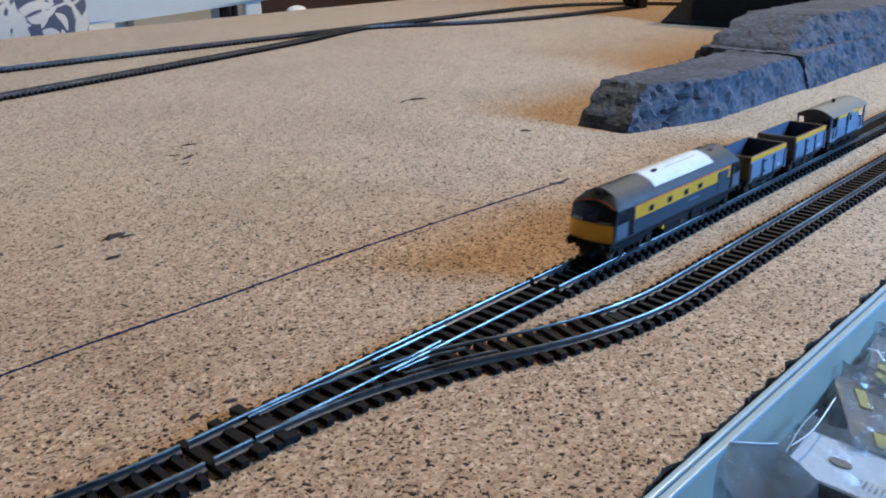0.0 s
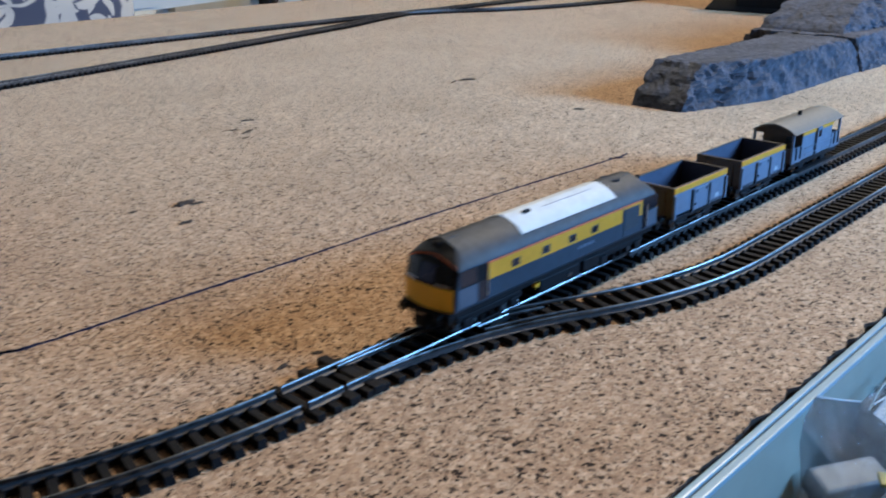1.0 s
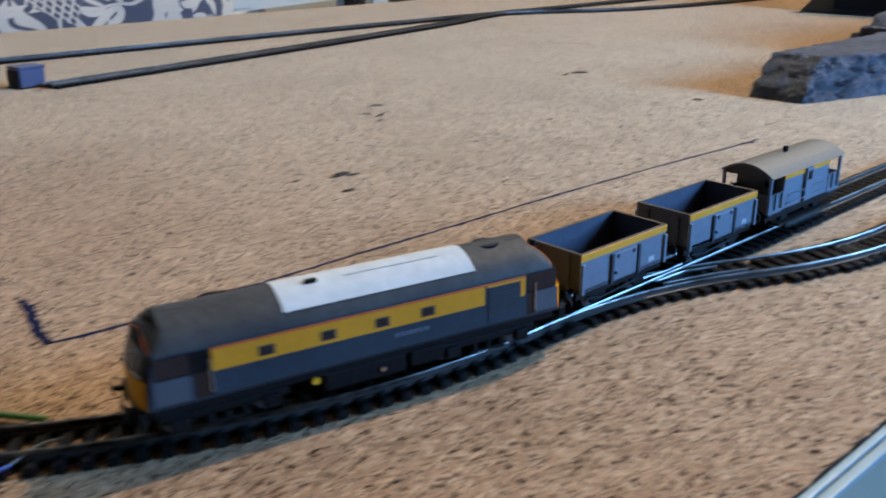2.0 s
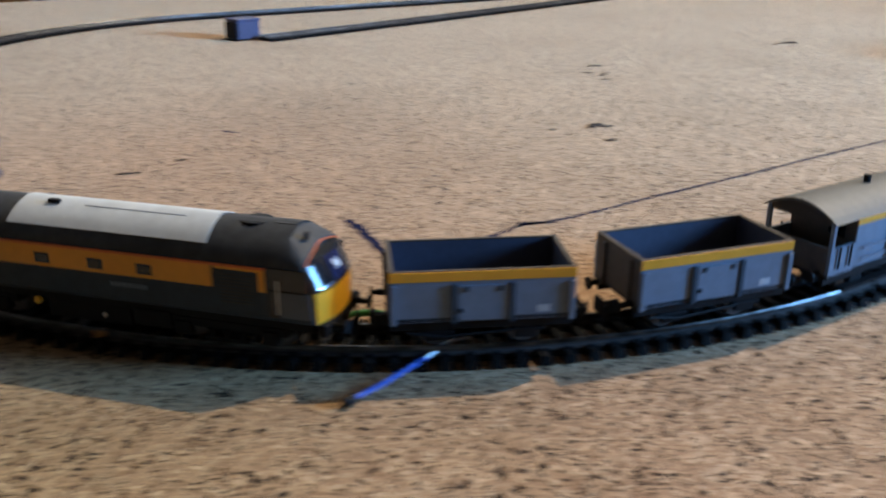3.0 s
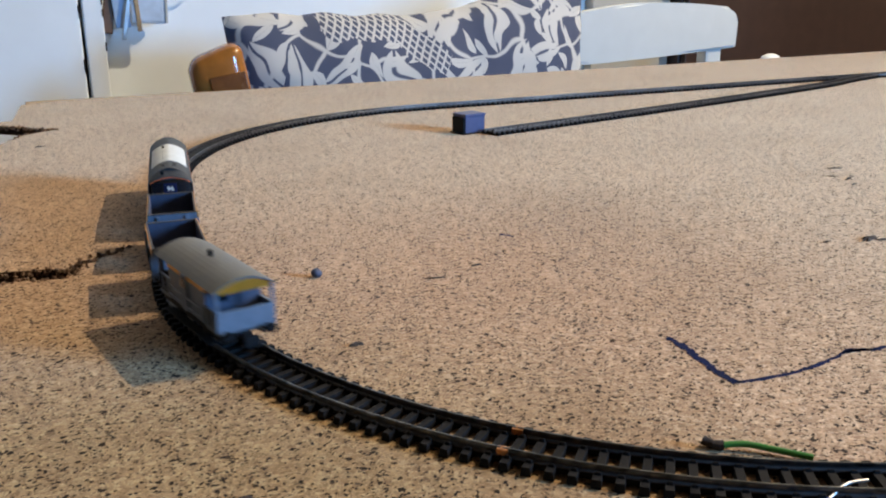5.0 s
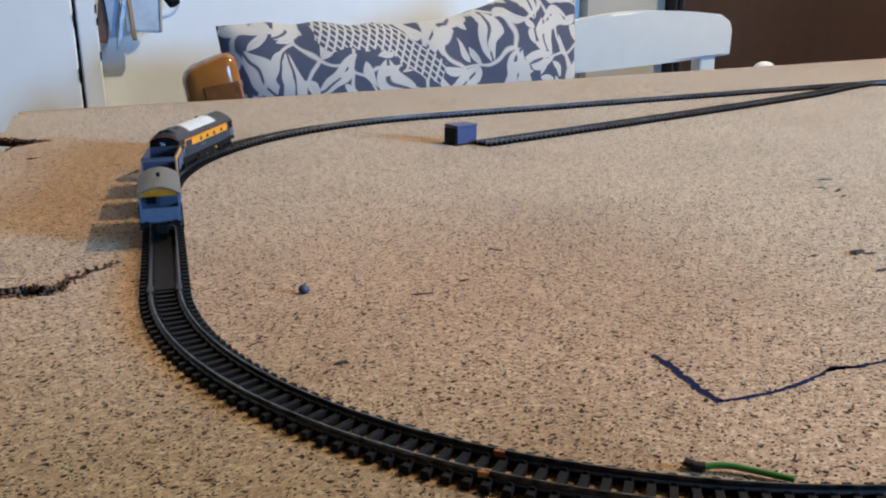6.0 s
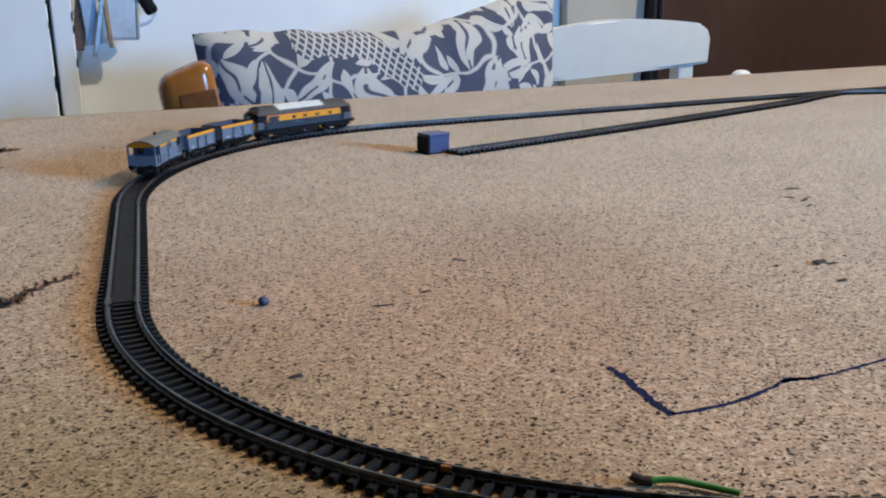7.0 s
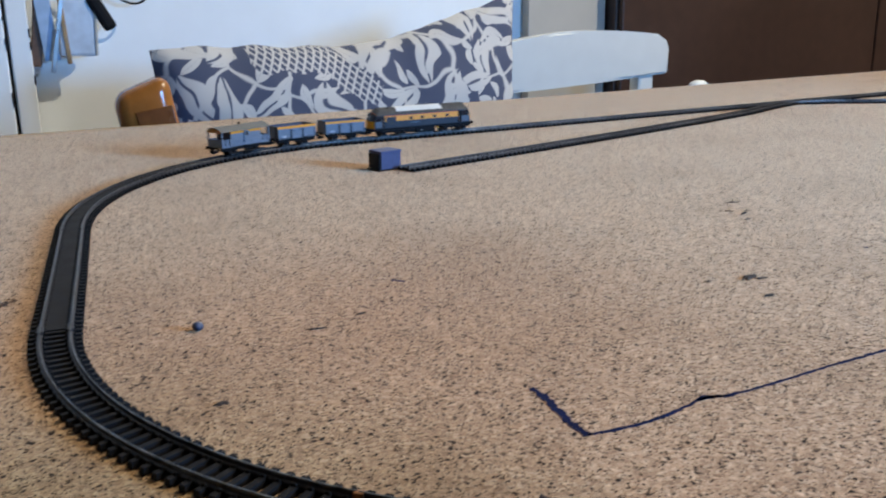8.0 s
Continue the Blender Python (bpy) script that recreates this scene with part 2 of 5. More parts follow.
def smooth_line(pts, step=0.002):
    """Points along a Catmull-Rom curve through pts."""
    out = []
    p = [pts[0], *pts, pts[-1]]
    for k in range(1, len(p) - 2):
        a, b, c, d = (np.array(q, float) for q in p[k - 1:k + 3])
        n = max(2, int(np.linalg.norm(c - b) / step))
        for j in range(n):
            t = j / n
            out.append(tuple(0.5 * (2 * b + (c - a) * t + (2 * a - 5 * b + 4 * c - d) * t * t + (3 * b - a - 3 * c + d) * t ** 3)))
    out.append(tuple(float(v) for v in pts[-1]))
    return out

# ---------- the room ----------
END_GREY = node_mat("grey wallpaper", (0.20, 0.20, 0.20), 0.85, vary=0.1, scale=30)
PAPER = node_mat("buff wallpaper", (0.06, 0.052, 0.044), 0.85, vary=0.1, scale=30)

def wall_slab(name, x0, x1, y0, y1, z0, z1, label, material=WALL):
    return tagged(part(name, block(bmesh.new(), x0, x1, y0, y1, z0, z1), material), label, "wall", kind="structure")


FLOOR_Z, CEIL_Z, BACK, FRONT, LEFT, RIGHT = -0.74, 2.15, 1.36, -0.52, -1.4, 2.6
tagged(part("floor", block(bmesh.new(), LEFT - 0.1, RIGHT + 0.1, FRONT - 0.1, BACK + 0.1, FLOOR_Z - 0.1, FLOOR_Z), FLOOR), "brown carpeted floor under the layout table", "floor", kind="structure")
tagged(part("ceiling", block(bmesh.new(), LEFT - 0.1, RIGHT + 0.1, FRONT - 0.1, BACK + 0.1, CEIL_Z, CEIL_Z + 0.1), PAPER), "plain buff ceiling", "ceiling", kind="structure")
wall_slab("wall_north", LEFT - 0.1, RIGHT + 0.1, BACK, BACK + 0.1, FLOOR_Z, CEIL_Z, "white painted wall behind the cushion and the door")
wall_slab("wall_east", RIGHT, RIGHT + 0.1, FRONT, BACK, FLOOR_Z, CEIL_Z, "plain grey end wall", END_GREY)


def wall_with_window(name, axis, at, thick, lo, hi, w0, w1, z0, z1, label):
    bm = bmesh.new()
    for a, b, c, d in ((lo, w0, FLOOR_Z, CEIL_Z), (w1, hi, FLOOR_Z, CEIL_Z), (w0, w1, FLOOR_Z, z0), (w0, w1, z1, CEIL_Z)):
        if axis == "y":
            block(bm, a, b, at - thick, at, c, d)
        else:
            block(bm, at - thick, at, a, b, c, d)
    return tagged(part(name, bm, PAPER), label, "wall", kind="structure")


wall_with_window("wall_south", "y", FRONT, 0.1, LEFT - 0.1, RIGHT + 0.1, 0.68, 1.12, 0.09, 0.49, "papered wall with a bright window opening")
wall_slab("wall_west", LEFT - 0.1, LEFT, FRONT, BACK, FLOOR_Z, CEIL_Z, "papered side wall", PAPER)


TEARS = (0.300, 0.3175, 0.341, 0.352, 0.366, 0.379, 0.397, 0.402, 0.423, 0.441, 0.463, 0.49)


def board_outline():
    """The cork sheet's outline, torn along its near and left edges."""
    rnd = random.Random(4)
    pts = []
    x = 0.0
    while x < 1.62:
        deep = max([0.0013 * max(0.0, 1 - abs(x - c) / 0.0045) for c in TEARS])
        pts.append((x, 0.0046 + deep + rnd.uniform(-0.0004, 0.0006)))
        x += rnd.uniform(0.0012, 0.003) if x < 0.7 else 0.008
    pts += [(1.62, 0.005), (1.62, 0.945)]
    x = 1.6
    while x > 0.02:
        pts.append((x, 0.885 + 0.036 * (x / 1.3) + rnd.uniform(-0.0015, 0.0015)))
        x -= rnd.uniform(0.01, 0.03)
    pts += [(0.007, 0.871), (-0.002, 0.769), (-0.030, 0.764)]
    pts += [(0.001, 0.731), (0.014, 0.717), (0.027, 0.705), (0.018, 0.6985), (0.005, 0.690), (-0.006, 0.668), (-0.020, 0.635)]
    pts += [(-0.024, 0.55), (-0.026, 0.44), (-0.026, 0.352)]
    pts += [(-0.012, 0.347), (0.002, 0.344), (0.008, 0.339), (0.013, 0.349), (0.018, 0.350), (0.021, 0.355), (0.026, 0.356), (0.032, 0.360),
            (0.027, 0.353), (0.022, 0.351), (0.019, 0.346), (0.014, 0.344), (0.012, 0.334), (0.006, 0.329), (-0.006, 0.333), (-0.020, 0.334), (-0.030, 0.336)]
    pts += [(-0.030, 0.20), (-0.026, 0.08), (-0.012, 0.012)]
    return pts


def cork_board():
    board = thing("cork_board", "tan granulated cork sheet with torn edges on a plywood base", "board", kind="structure")
    outline = board_outline()
    bm = bmesh.new()
    top = [bm.verts.new((x, y, 0.0)) for x, y in outline]
    face = bm.faces.new(top)
    if face.normal.z < 0:
        face.normal_flip()
    low = bmesh.ops.extrude_face_region(bm, geom=[face])
    for v in [g for g in low["geom"] if isinstance(g, bmesh.types.BMVert)]:
        v.co.z = -0.0062
    bmesh.ops.triangulate(bm, faces=[f for f in bm.faces if len(f.verts) > 4])
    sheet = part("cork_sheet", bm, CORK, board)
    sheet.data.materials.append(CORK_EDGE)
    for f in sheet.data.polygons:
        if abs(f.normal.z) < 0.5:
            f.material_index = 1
    # added panel whose near-black colour supplies the shade of the torn gap
    part("base_panel", block(bmesh.new(), -0.03, 0.011, 0.05, 0.55, -0.030, -0.0180, 0.001), SLEEPER, board, "near-black panel painted as shade under the torn cork")
    part("base_panel", block(bmesh.new(), 0.012, 1.63, 0.0052, 0.955, -0.020, -0.0064, 0.001), PLY, board, "plain plywood panel under the cork")
    # crumbling dark rims along the tears; near-edge crumbs also paint the notches' shade
    rnd = random.Random(9)
    bm = bmesh.new()
    for run in (outline[-20:-12], [p for p in outline if p[1] < 0.012 and p[0] < 0.62], outline[-31:-26]):
        for (ax, ay), (bx, by) in zip(run, run[1:]):
            for _ in range(3):
                t = rnd.random()
                if ay < 0.012 and min(abs(ax - c) for c in TEARS) > 0.0026 and rnd.random() < 0.93 or ay < 0.012 and rnd.random() < 0.45:
                    continue
                c = Vector((ax + (bx - ax) * t, ay + (by - ay) * t, rnd.uniform(-0.002, 0.0004)))
                r = rnd.uniform(0.00015, 0.00045) if ay < 0.012 else rnd.uniform(0.0004, 0.0012)
                g = bmesh.ops.create_icosphere(bm, subdivisions=1, radius=r, matrix=Matrix.Translation(c))
                for v in g["verts"]:
                    v.co += Vector((rnd.uniform(-1, 1), rnd.uniform(-1, 1), rnd.uniform(-1, 1))) * r * 0.35
    rim = part("torn_rim", bm, CORK_EDGE, board, "dark crumbling torn cork rim, its near-edge crumbs painting shaded notches")
    rim["kind"] = "stuff"
    bm = bmesh.new()
    for run in (outline[-20:-3], outline[-31:-24]):
        for (ax, ay), (bx, by) in zip(run, run[1:]):
            for _ in range(int(2600 * math.hypot(bx - ax, by - ay))):
                t = rnd.random()
                c = Vector((ax + (bx - ax) * t + rnd.gauss(0, 0.0011), ay + (by - ay) * t + rnd.gauss(0, 0.0013), rnd.uniform(-0.0022, 0.0003)))
                r = rnd.uniform(0.0003, 0.0011)
                g = bmesh.ops.create_icosphere(bm, subdivisions=1, radius=r, matrix=Matrix.Translation(c))
                for v in g["verts"]:
                    v.co += Vector((rnd.uniform(-1, 1), rnd.uniform(-1, 1), rnd.uniform(-1, 1))) * r * 0.45
    crumbs = part("torn_crumbs", bm, CORK_CRUMB, board, "brown cork crumbs along the tears")
    crumbs["kind"] = "stuff"
    return board


cork_board()


def work_table():
    t = thing("work_table", "plain wooden table that carries the layout", "table")
    part("tabletop", block(bmesh.new(), 0.05, 1.56, 0.0055, 0.90, -0.046, -0.0202, 0.002), PLY, t)
    for x in (0.08, 1.5):
        for y in (0.06, 0.84):
            part("leg", block(bmesh.new(), x - 0.025, x + 0.025, y - 0.025, y + 0.025, FLOOR_Z, -0.046, 0.003), PLY, t)
    return t


work_table()

# ---------- track ----------
RAIL_TOP, HALF = 0.0037, 0.0049
R_LOW, R_UP, Y_MAIN, Y_FAR = 0.1976, 0.2453, 0.0815, 0.675
C_LOW, C_UP = Vector((0.238, Y_MAIN + R_LOW)), Vector((0.310, Y_FAR - R_UP))
SLOPE = radians(81)
LEN_LOW = R_LOW * (math.pi - SLOPE)
P1 = Vector((C_LOW.x - R_LOW * math.sin(SLOPE), C_LOW.y + R_LOW * math.cos(SLOPE)))
P2 = Vector((C_UP.x - R_UP * math.sin(SLOPE), C_UP.y + R_UP * math.cos(SLOPE)))
LEN_MID = (P2 - P1).length
LEN_UP = R_UP * SLOPE


def on_track(s):
    """The place on the running line, s metres past the toe of the points."""
    if s < 0:
        return (C_LOW.x - s, Y_MAIN)
    if s < LEN_LOW:
        a = s / R_LOW
        return (C_LOW.x - R_LOW * math.sin(a), C_LOW.y - R_LOW * math.cos(a))
    s -= LEN_LOW
    if s < LEN_MID:
        q = P1 + (P2 - P1) * (s / LEN_MID)
        return (q.x, q.y)
    s -= LEN_MID
    if s < LEN_UP:
        a = SLOPE - s / R_UP
        return (C_UP.x - R_UP * math.sin(a), C_UP.y + R_UP * math.cos(a))
    return (C_UP.x + (s - LEN_UP), Y_FAR)


S_CURVE, S_MID, S_UP, S_FAR = 0.0, LEN_LOW, LEN_LOW + LEN_MID, LEN_LOW + LEN_MID + LEN_UP


def run_of(s0, s1, step=0.004):
    n = max(2, int((s1 - s0) / step))
    return [on_track(s0 + (s1 - s0) * k / n) for k in range(n + 1)]


def shifted(pts, off):
    out = []
    for k, p in enumerate(pts):
        a, b = pts[max(k - 1, 0)], pts[min(k + 1, len(pts) - 1)]
        d = Vector((b[0] - a[0], b[1] - a[1])).normalized()
        out.append((p[0] - d.y * off, p[1] + d.x * off))
    return out


HEAD = [(-0.00036, RAIL_TOP - 0.0008), (-0.00035, RAIL_TOP - 0.0003), (-0.0002, RAIL_TOP - 0.00003), (0.0002, RAIL_TOP - 0.00003), (0.00035, RAIL_TOP - 0.0003), (0.00036, RAIL_TOP - 0.0008)]
WEB = [(-0.0009, 0.0017), (-0.0009, 0.0020), (-0.00025, 0.0023), (-0.00025, 0.0031), (0.00025, 0.0031), (0.00025, 0.0023), (0.0009, 0.0020), (0.0009, 0.0017)]


def rail(parent, pts):
    """One rail: a bright head on a dull web and foot."""
    r = part("rail", sweep(bmesh.new(), pts, HEAD), RAIL, parent)
    part("rail_web", sweep(bmesh.new(), pts, WEB), RAIL_SIDE, r, "dull dark rail web and foot")
    return r


def sleeper_mesh(length=0.0178):
    bm = bmesh.new()
    h, w, l = 0.0019, 0.00115, length / 2
    v = [bm.verts.new(c) for c in ((-w, -l, 0.0), (w, -l, 0.0), (w, l, 0.0), (-w, l, 0.0), (-w * 0.8, -l + 0.0003, h), (w * 0.8, -l + 0.0003, h), (w * 0.8, l - 0.0003, h), (-w * 0.8, l - 0.0003, h))]
    for f in ((4, 5, 6, 7), (0, 1, 5, 4), (1, 2, 6, 5), (2, 3, 7, 6), (3, 0, 4, 7)):
        bm.faces.new([v[k] for k in f])
    # rail chairs
    for y in (-HALF, HALF):
        for dy in (-0.00135, 0.00135):
            c = y + dy
            q = [bm.verts.new(p) for p in ((-0.0007, c - 0.0004, h), (0.0007, c - 0.0004, h), (0.0007, c + 0.0004, h), (-0.0007, c + 0.0004, h), (-0.0005, c - 0.0002, h + 0.0006), (0.0005, c - 0.0002, h + 0.0006), (0.0005, c + 0.0002, h + 0.0006), (-0.0005, c + 0.0002, h + 0.0006))]
            for f in ((4, 5, 6, 7), (0, 1, 5, 4), (1, 2, 6, 5), (2, 3, 7, 6), (3, 0, 4, 7)):
                bm.faces.new([q[k] for k in f])
    me = bpy.data.meshes.new("sleeper")
    bm.to_mesh(me)
    bm.free()
    me.materials.append(SLEEPER)
    return me


SLEEPER_MESH = sleeper_mesh()
PITCH = 0.0047


def lay(parent, pts):
    """Sleepers at an even pitch along a line of points, and two side webs."""
    dist, acc, k = 0.0, PITCH / 2, 0
    for a, b in zip(pts, pts[1:]):
        d = Vector((b[0] - a[0], b[1] - a[1]))
        while acc <= dist + d.length:
            q = Vector(a) + d * ((acc - dist) / max(d.length, 1e-9))
            ob = new("sleeper", SLEEPER_MESH)
            ob.parent = parent
            ob.matrix_local = pose(q.x, q.y, 0.00015, 0, 0, math.degrees(math.atan2(d.y, d.x)) + 0.6 * math.sin(7.3 * k))
            acc += PITCH
            k += 1
        dist += d.length
    for off in (-HALF, HALF):
        part("side_web", sweep(bmesh.new(), shifted(pts, off), [(-0.0009, 0.0004), (-0.0009, 0.0016), (0.0009, 0.0016), (0.0009, 0.0004)]), SLEEPER, parent)


def plain_track(name, pts, label):
    t = thing(name, label, "model track", "track pieces of the loop")
    lay(t, pts)
    for off in (-HALF, HALF):
        rail(t, shifted(pts, off))
    return t


# lower curve, with copper contact clips where it meets the next piece
S_CLIP = R_LOW * math.acos((C_LOW.y - 0.152) / R_LOW)
c1 = plain_track("curved_track", run_of(0.004, S_CLIP), "curved model track with bright rails and black sleepers")
for off in (-HALF, HALF):
    x, y = shifted([on_track(S_CLIP - 0.004), on_track(S_CLIP), on_track(S_CLIP + 0.004)], off)[1]
    part("contact_clip", block(bmesh.new(), -0.0013, 0.0013, -0.0009, 0.0009, 0.002, RAIL_TOP - 0.0002, 0.0002, pose(x, y, 0, 0, 0, 135)), BRASS, c1, "copper contact clip on the rail joint")
plain_track("curved_track", run_of(S_CLIP + 0.0004, S_MID - 0.0004), "curved model track with bright rails and black sleepers")
# short straight with a solid black bed
mid = run_of(S_MID, S_UP)
m1 = plain_track("straight_track", mid, "straight model track with a solid black bed between the rails")
part("bed", sweep(bmesh.new(), mid, [(-0.0042, 0.0003), (-0.0042, 0.0023), (0.0042, 0.0023), (0.0042, 0.0003)]), SLEEPER, m1, "solid black bed")
up = run_of(S_UP + 0.0004, S_FAR - 0.0004)
u1 = plain_track("curved_track", up, "curved model track with a dark bed at the board's end")
part("bed", sweep(bmesh.new(), up, [(-0.0042, 0.0003), (-0.0042, 0.0021), (0.0042, 0.0021), (0.0042, 0.0003)]), SLEEPER, u1, "solid black bed")
# fishplates at the joints of the short straight
for s in (S_MID, S_UP):
    for off in (-HALF, HALF):
        x, y = shifted([on_track(s - 0.003), on_track(s), on_track(s + 0.003)], off)[1]
        part("fishplate", block(bmesh.new(), -0.0035, 0.0035, -0.0011, 0.0011, 0.0019, 0.0031, 0.0003, pose(x, y, 0, 0, 0, 81)), RAIL_SIDE, m1, "dull steel joining plate")
# far straight and the end curve that leads behind the rocks
far = run_of(S_FAR, S_FAR + 0.81, 0.01)
plain_track("straight_track", far, "long straight model track along the far side")
end = [(1.12 + 0.21 * math.sin(a), Y_FAR - 0.21 + 0.21 * math.cos(a)) for a in (radians(3 * k) for k in range(0, 40))]
plain_track("curved_track", end, "curved model track leading behind the rocks")
# near straight beyond the points
plain_track("straight_track", [(0.362 + 0.008 * k, Y_MAIN) for k in range(0, 130)], "straight model track that passes in front of the rocks")


# diverging line: two opposed arcs, then straight
def diverging(d):
    """Place d metres past the toe on the diverging line."""
    r, a_max = 0.160, radians(26.2)
    if d < r * a_max:
        a = d / r
        return (0.247 + r * math.sin(a), Y_MAIN - r * (1 - math.cos(a)))
    x1, y1 = 0.247 + r * math.sin(a_max), Y_MAIN - r * (1 - math.cos(a_max))
    d -= r * a_max
    if d < r * a_max:
        a = a_max - d / r
        return (x1 + r * (math.sin(a_max) - math.sin(a)), y1 - r * (math.cos(a) - math.cos(a_max)))
    return (x1 + r * math.sin(a_max) + d - r * a_max, y1 - r * (1 - math.cos(a_max)))


D_TURN = 0.112
div_rest = [diverging(D_TURN + 0.004 * k) for k in range(0, 12)] + [diverging(D_TURN + 0.048 + 0.008 * k) for k in range(0, 125)]
plain_track("siding_track", div_rest, "model siding track curving away from the points beside the running line")


def turnout():
    t = thing("turnout", "model railway turnout with moving switch blades and a frog", "model track")
    through_line = [(0.236 + 0.004 * k, Y_MAIN) for k in range(0, 32)]
    div_line = [diverging(0.004 * k) for k in range(0, 29)]
    # long sleepers that carry both lines
    x = 0.2365
    k = 0
    while x < 0.361:
        d = min(div_line, key=lambda p: abs(p[0] - x))
        low = min(Y_MAIN, d[1] if x > 0.247 else Y_MAIN) - 0.0089
        y0 = max(low, d[1] - 0.0089) if x > 0.247 else low
        if Y_MAIN - d[1] < 0.0105 or x < 0.25:
            part("sleeper", block(bmesh.new(), x - 0.00108, x + 0.00108, y0, Y_MAIN + 0.0089, 0.00015, 0.0019, 0.0002), SLEEPER, t)
        else:
            gap = min(0.0089, (Y_MAIN - d[1]) / 2 - 0.0004)
            part("sleeper", block(bmesh.new(), x - 0.00108, x + 0.00108, Y_MAIN - gap, Y_MAIN + 0.0089, 0.00015, 0.0019, 0.0002), SLEEPER, t)
            lean = math.degrees(math.atan2(d[1] - 0.0815, 0.06)) * 0.8
            part("sleeper", block(bmesh.new(), -0.00108, 0.00108, -0.0089, gap, 0.00015, 0.0019, 0.0002, pose(x, d[1], 0, 0, 0, lean)), SLEEPER, t)
        x += PITCH
        k += 1
    # tie bar housing at the toe
    part("tie_bar", block(bmesh.new(), 0.2515, 0.2545, Y_MAIN - 0.0092, Y_MAIN + 0.0118, 0.0004, 0.0024, 0.0003), SLEEPER, t, "black sliding tie bar")
    part("tie_bar", block(bmesh.new(), 0.2445, 0.2475, Y_MAIN - 0.0090, Y_MAIN + 0.0105, 0.0004, 0.0022, 0.0003), SLEEPER, t)
    rail(t, shifted(through_line, HALF))
    rail(t, shifted([p for p in div_line], -HALF))
    rail(t, [(0.236 + 0.0025 * k, Y_MAIN - HALF) for k in range(0, 5)])
    # the frog lies where the inner rails of the two lines cross
    xf = next(p[0] for p in shifted(div_line, HALF) if p[1] < Y_MAIN - HALF)
    # the running line's near rail and the branch's inner rail run on as blades to the toe
    part("switch_blade", sweep(bmesh.new(), [(0.2475 + 0.0035 * k, Y_MAIN - HALF + 0.00035 * max(0, 1 - k / 8)) for k in range(0, 33)], HEAD), RAIL, t, "long tapered switch blade")
    blade = [(x, y - 0.0014 * max(0, 1 - (x - 0.2475) / 0.03)) for x, y in shifted(div_line, HALF) if x > 0.2475]
    inner = part("switch_blade", sweep(bmesh.new(), blade, HEAD), RAIL, t, "long tapered switch blade")
    inner.location.z = -0.00006
    part("wing_rail", sweep(bmesh.new(), [(xf - 0.016, Y_MAIN - HALF + 0.0026), (xf - 0.006, Y_MAIN - HALF + 0.0014), (xf + 0.006, Y_MAIN - HALF + 0.0019)], HEAD), RAIL, t)
    part("wing_rail", sweep(bmesh.new(), [(xf - 0.014, Y_MAIN - HALF - 0.0013), (xf - 0.003, Y_MAIN - HALF - 0.0020), (xf + 0.007, Y_MAIN - HALF - 0.0060)], HEAD), RAIL, t)
    part("check_rail", sweep(bmesh.new(), [(xf - 0.014 + 0.004 * k, Y_MAIN + HALF - 0.0023) for k in range(0, 8)], HEAD), RAIL, t)
    part("check_rail", sweep(bmesh.new(), shifted([p for p in div_line if xf - 0.016 < p[0] < xf + 0.014], -HALF + 0.0023), HEAD), RAIL, t)
    part("frog", block(bmesh.new(), xf - 0.010, xf + 0.008, Y_MAIN - HALF - 0.002, Y_MAIN - HALF + 0.002, 0.0012, 0.0026, 0.0004), SLEEPER, t, "black plastic frog")
    return t


turnout()

# the two far turnouts and sidings
left_siding = smooth_line([(0.290, 0.533), (0.40, 0.556), (0.52, 0.583), (0.64, 0.612), (0.72, 0.633), (0.78, 0.655), (0.84, 0.672)], 0.01)
plain_track("siding_track", left_siding, "far siding track that ends at a small blue box")
right_siding = smooth_line([(0.83, 0.672), (0.88, 0.652), (0.93, 0.622), (1.0, 0.595), (1.1, 0.578), (1.24, 0.570)], 0.01)
plain_track("siding_track", right_siding, "far siding track that ends at a black buffer")


# ---------- rolling stock: x ahead, y to its left, z up from the rail's top ----------
MM = 0.001
PALE_GREY = node_mat("faded white lettering", (0.40, 0.43, 0.46), 0.6, vary=0.25, scale=900)
CAB_GREY = node_mat("blue grey cab paint", (0.068, 0.085, 0.108), 0.45, vary=0.1, scale=500)


def mm_block(bm, x0, x1, y0, y1, z0, z1, bevel=0.0, m=None):
    return block(bm, x0 * MM, x1 * MM, y0 * MM, y1 * MM, z0 * MM, z1 * MM, bevel * MM, m)


def wheelset(parent, x, r=3.3, wide=9.0):
    ax = part("wheelset", rod(bmesh.new(), (x * MM, -wide / 2 * MM, r * MM), (x * MM, wide / 2 * MM, r * MM), 0.5 * MM), STEEL, parent, "steel axle with two black wheels")
    for y in (-1, 1):
        bm = rod(bmesh.new(), (x * MM, y * wide / 2 * MM, r * MM), (x * MM, y * (wide / 2 - 1.6) * MM, r * MM), r * MM, 20)
        rod(bm, (x * MM, y * (wide / 2 - 1.6) * MM, r * MM), (x * MM, y * (wide / 2 - 2.0) * MM, r * MM), (r + 0.5) * MM, 20)
        part("wheel", bm, RAIL_SIDE, ax)
    return ax


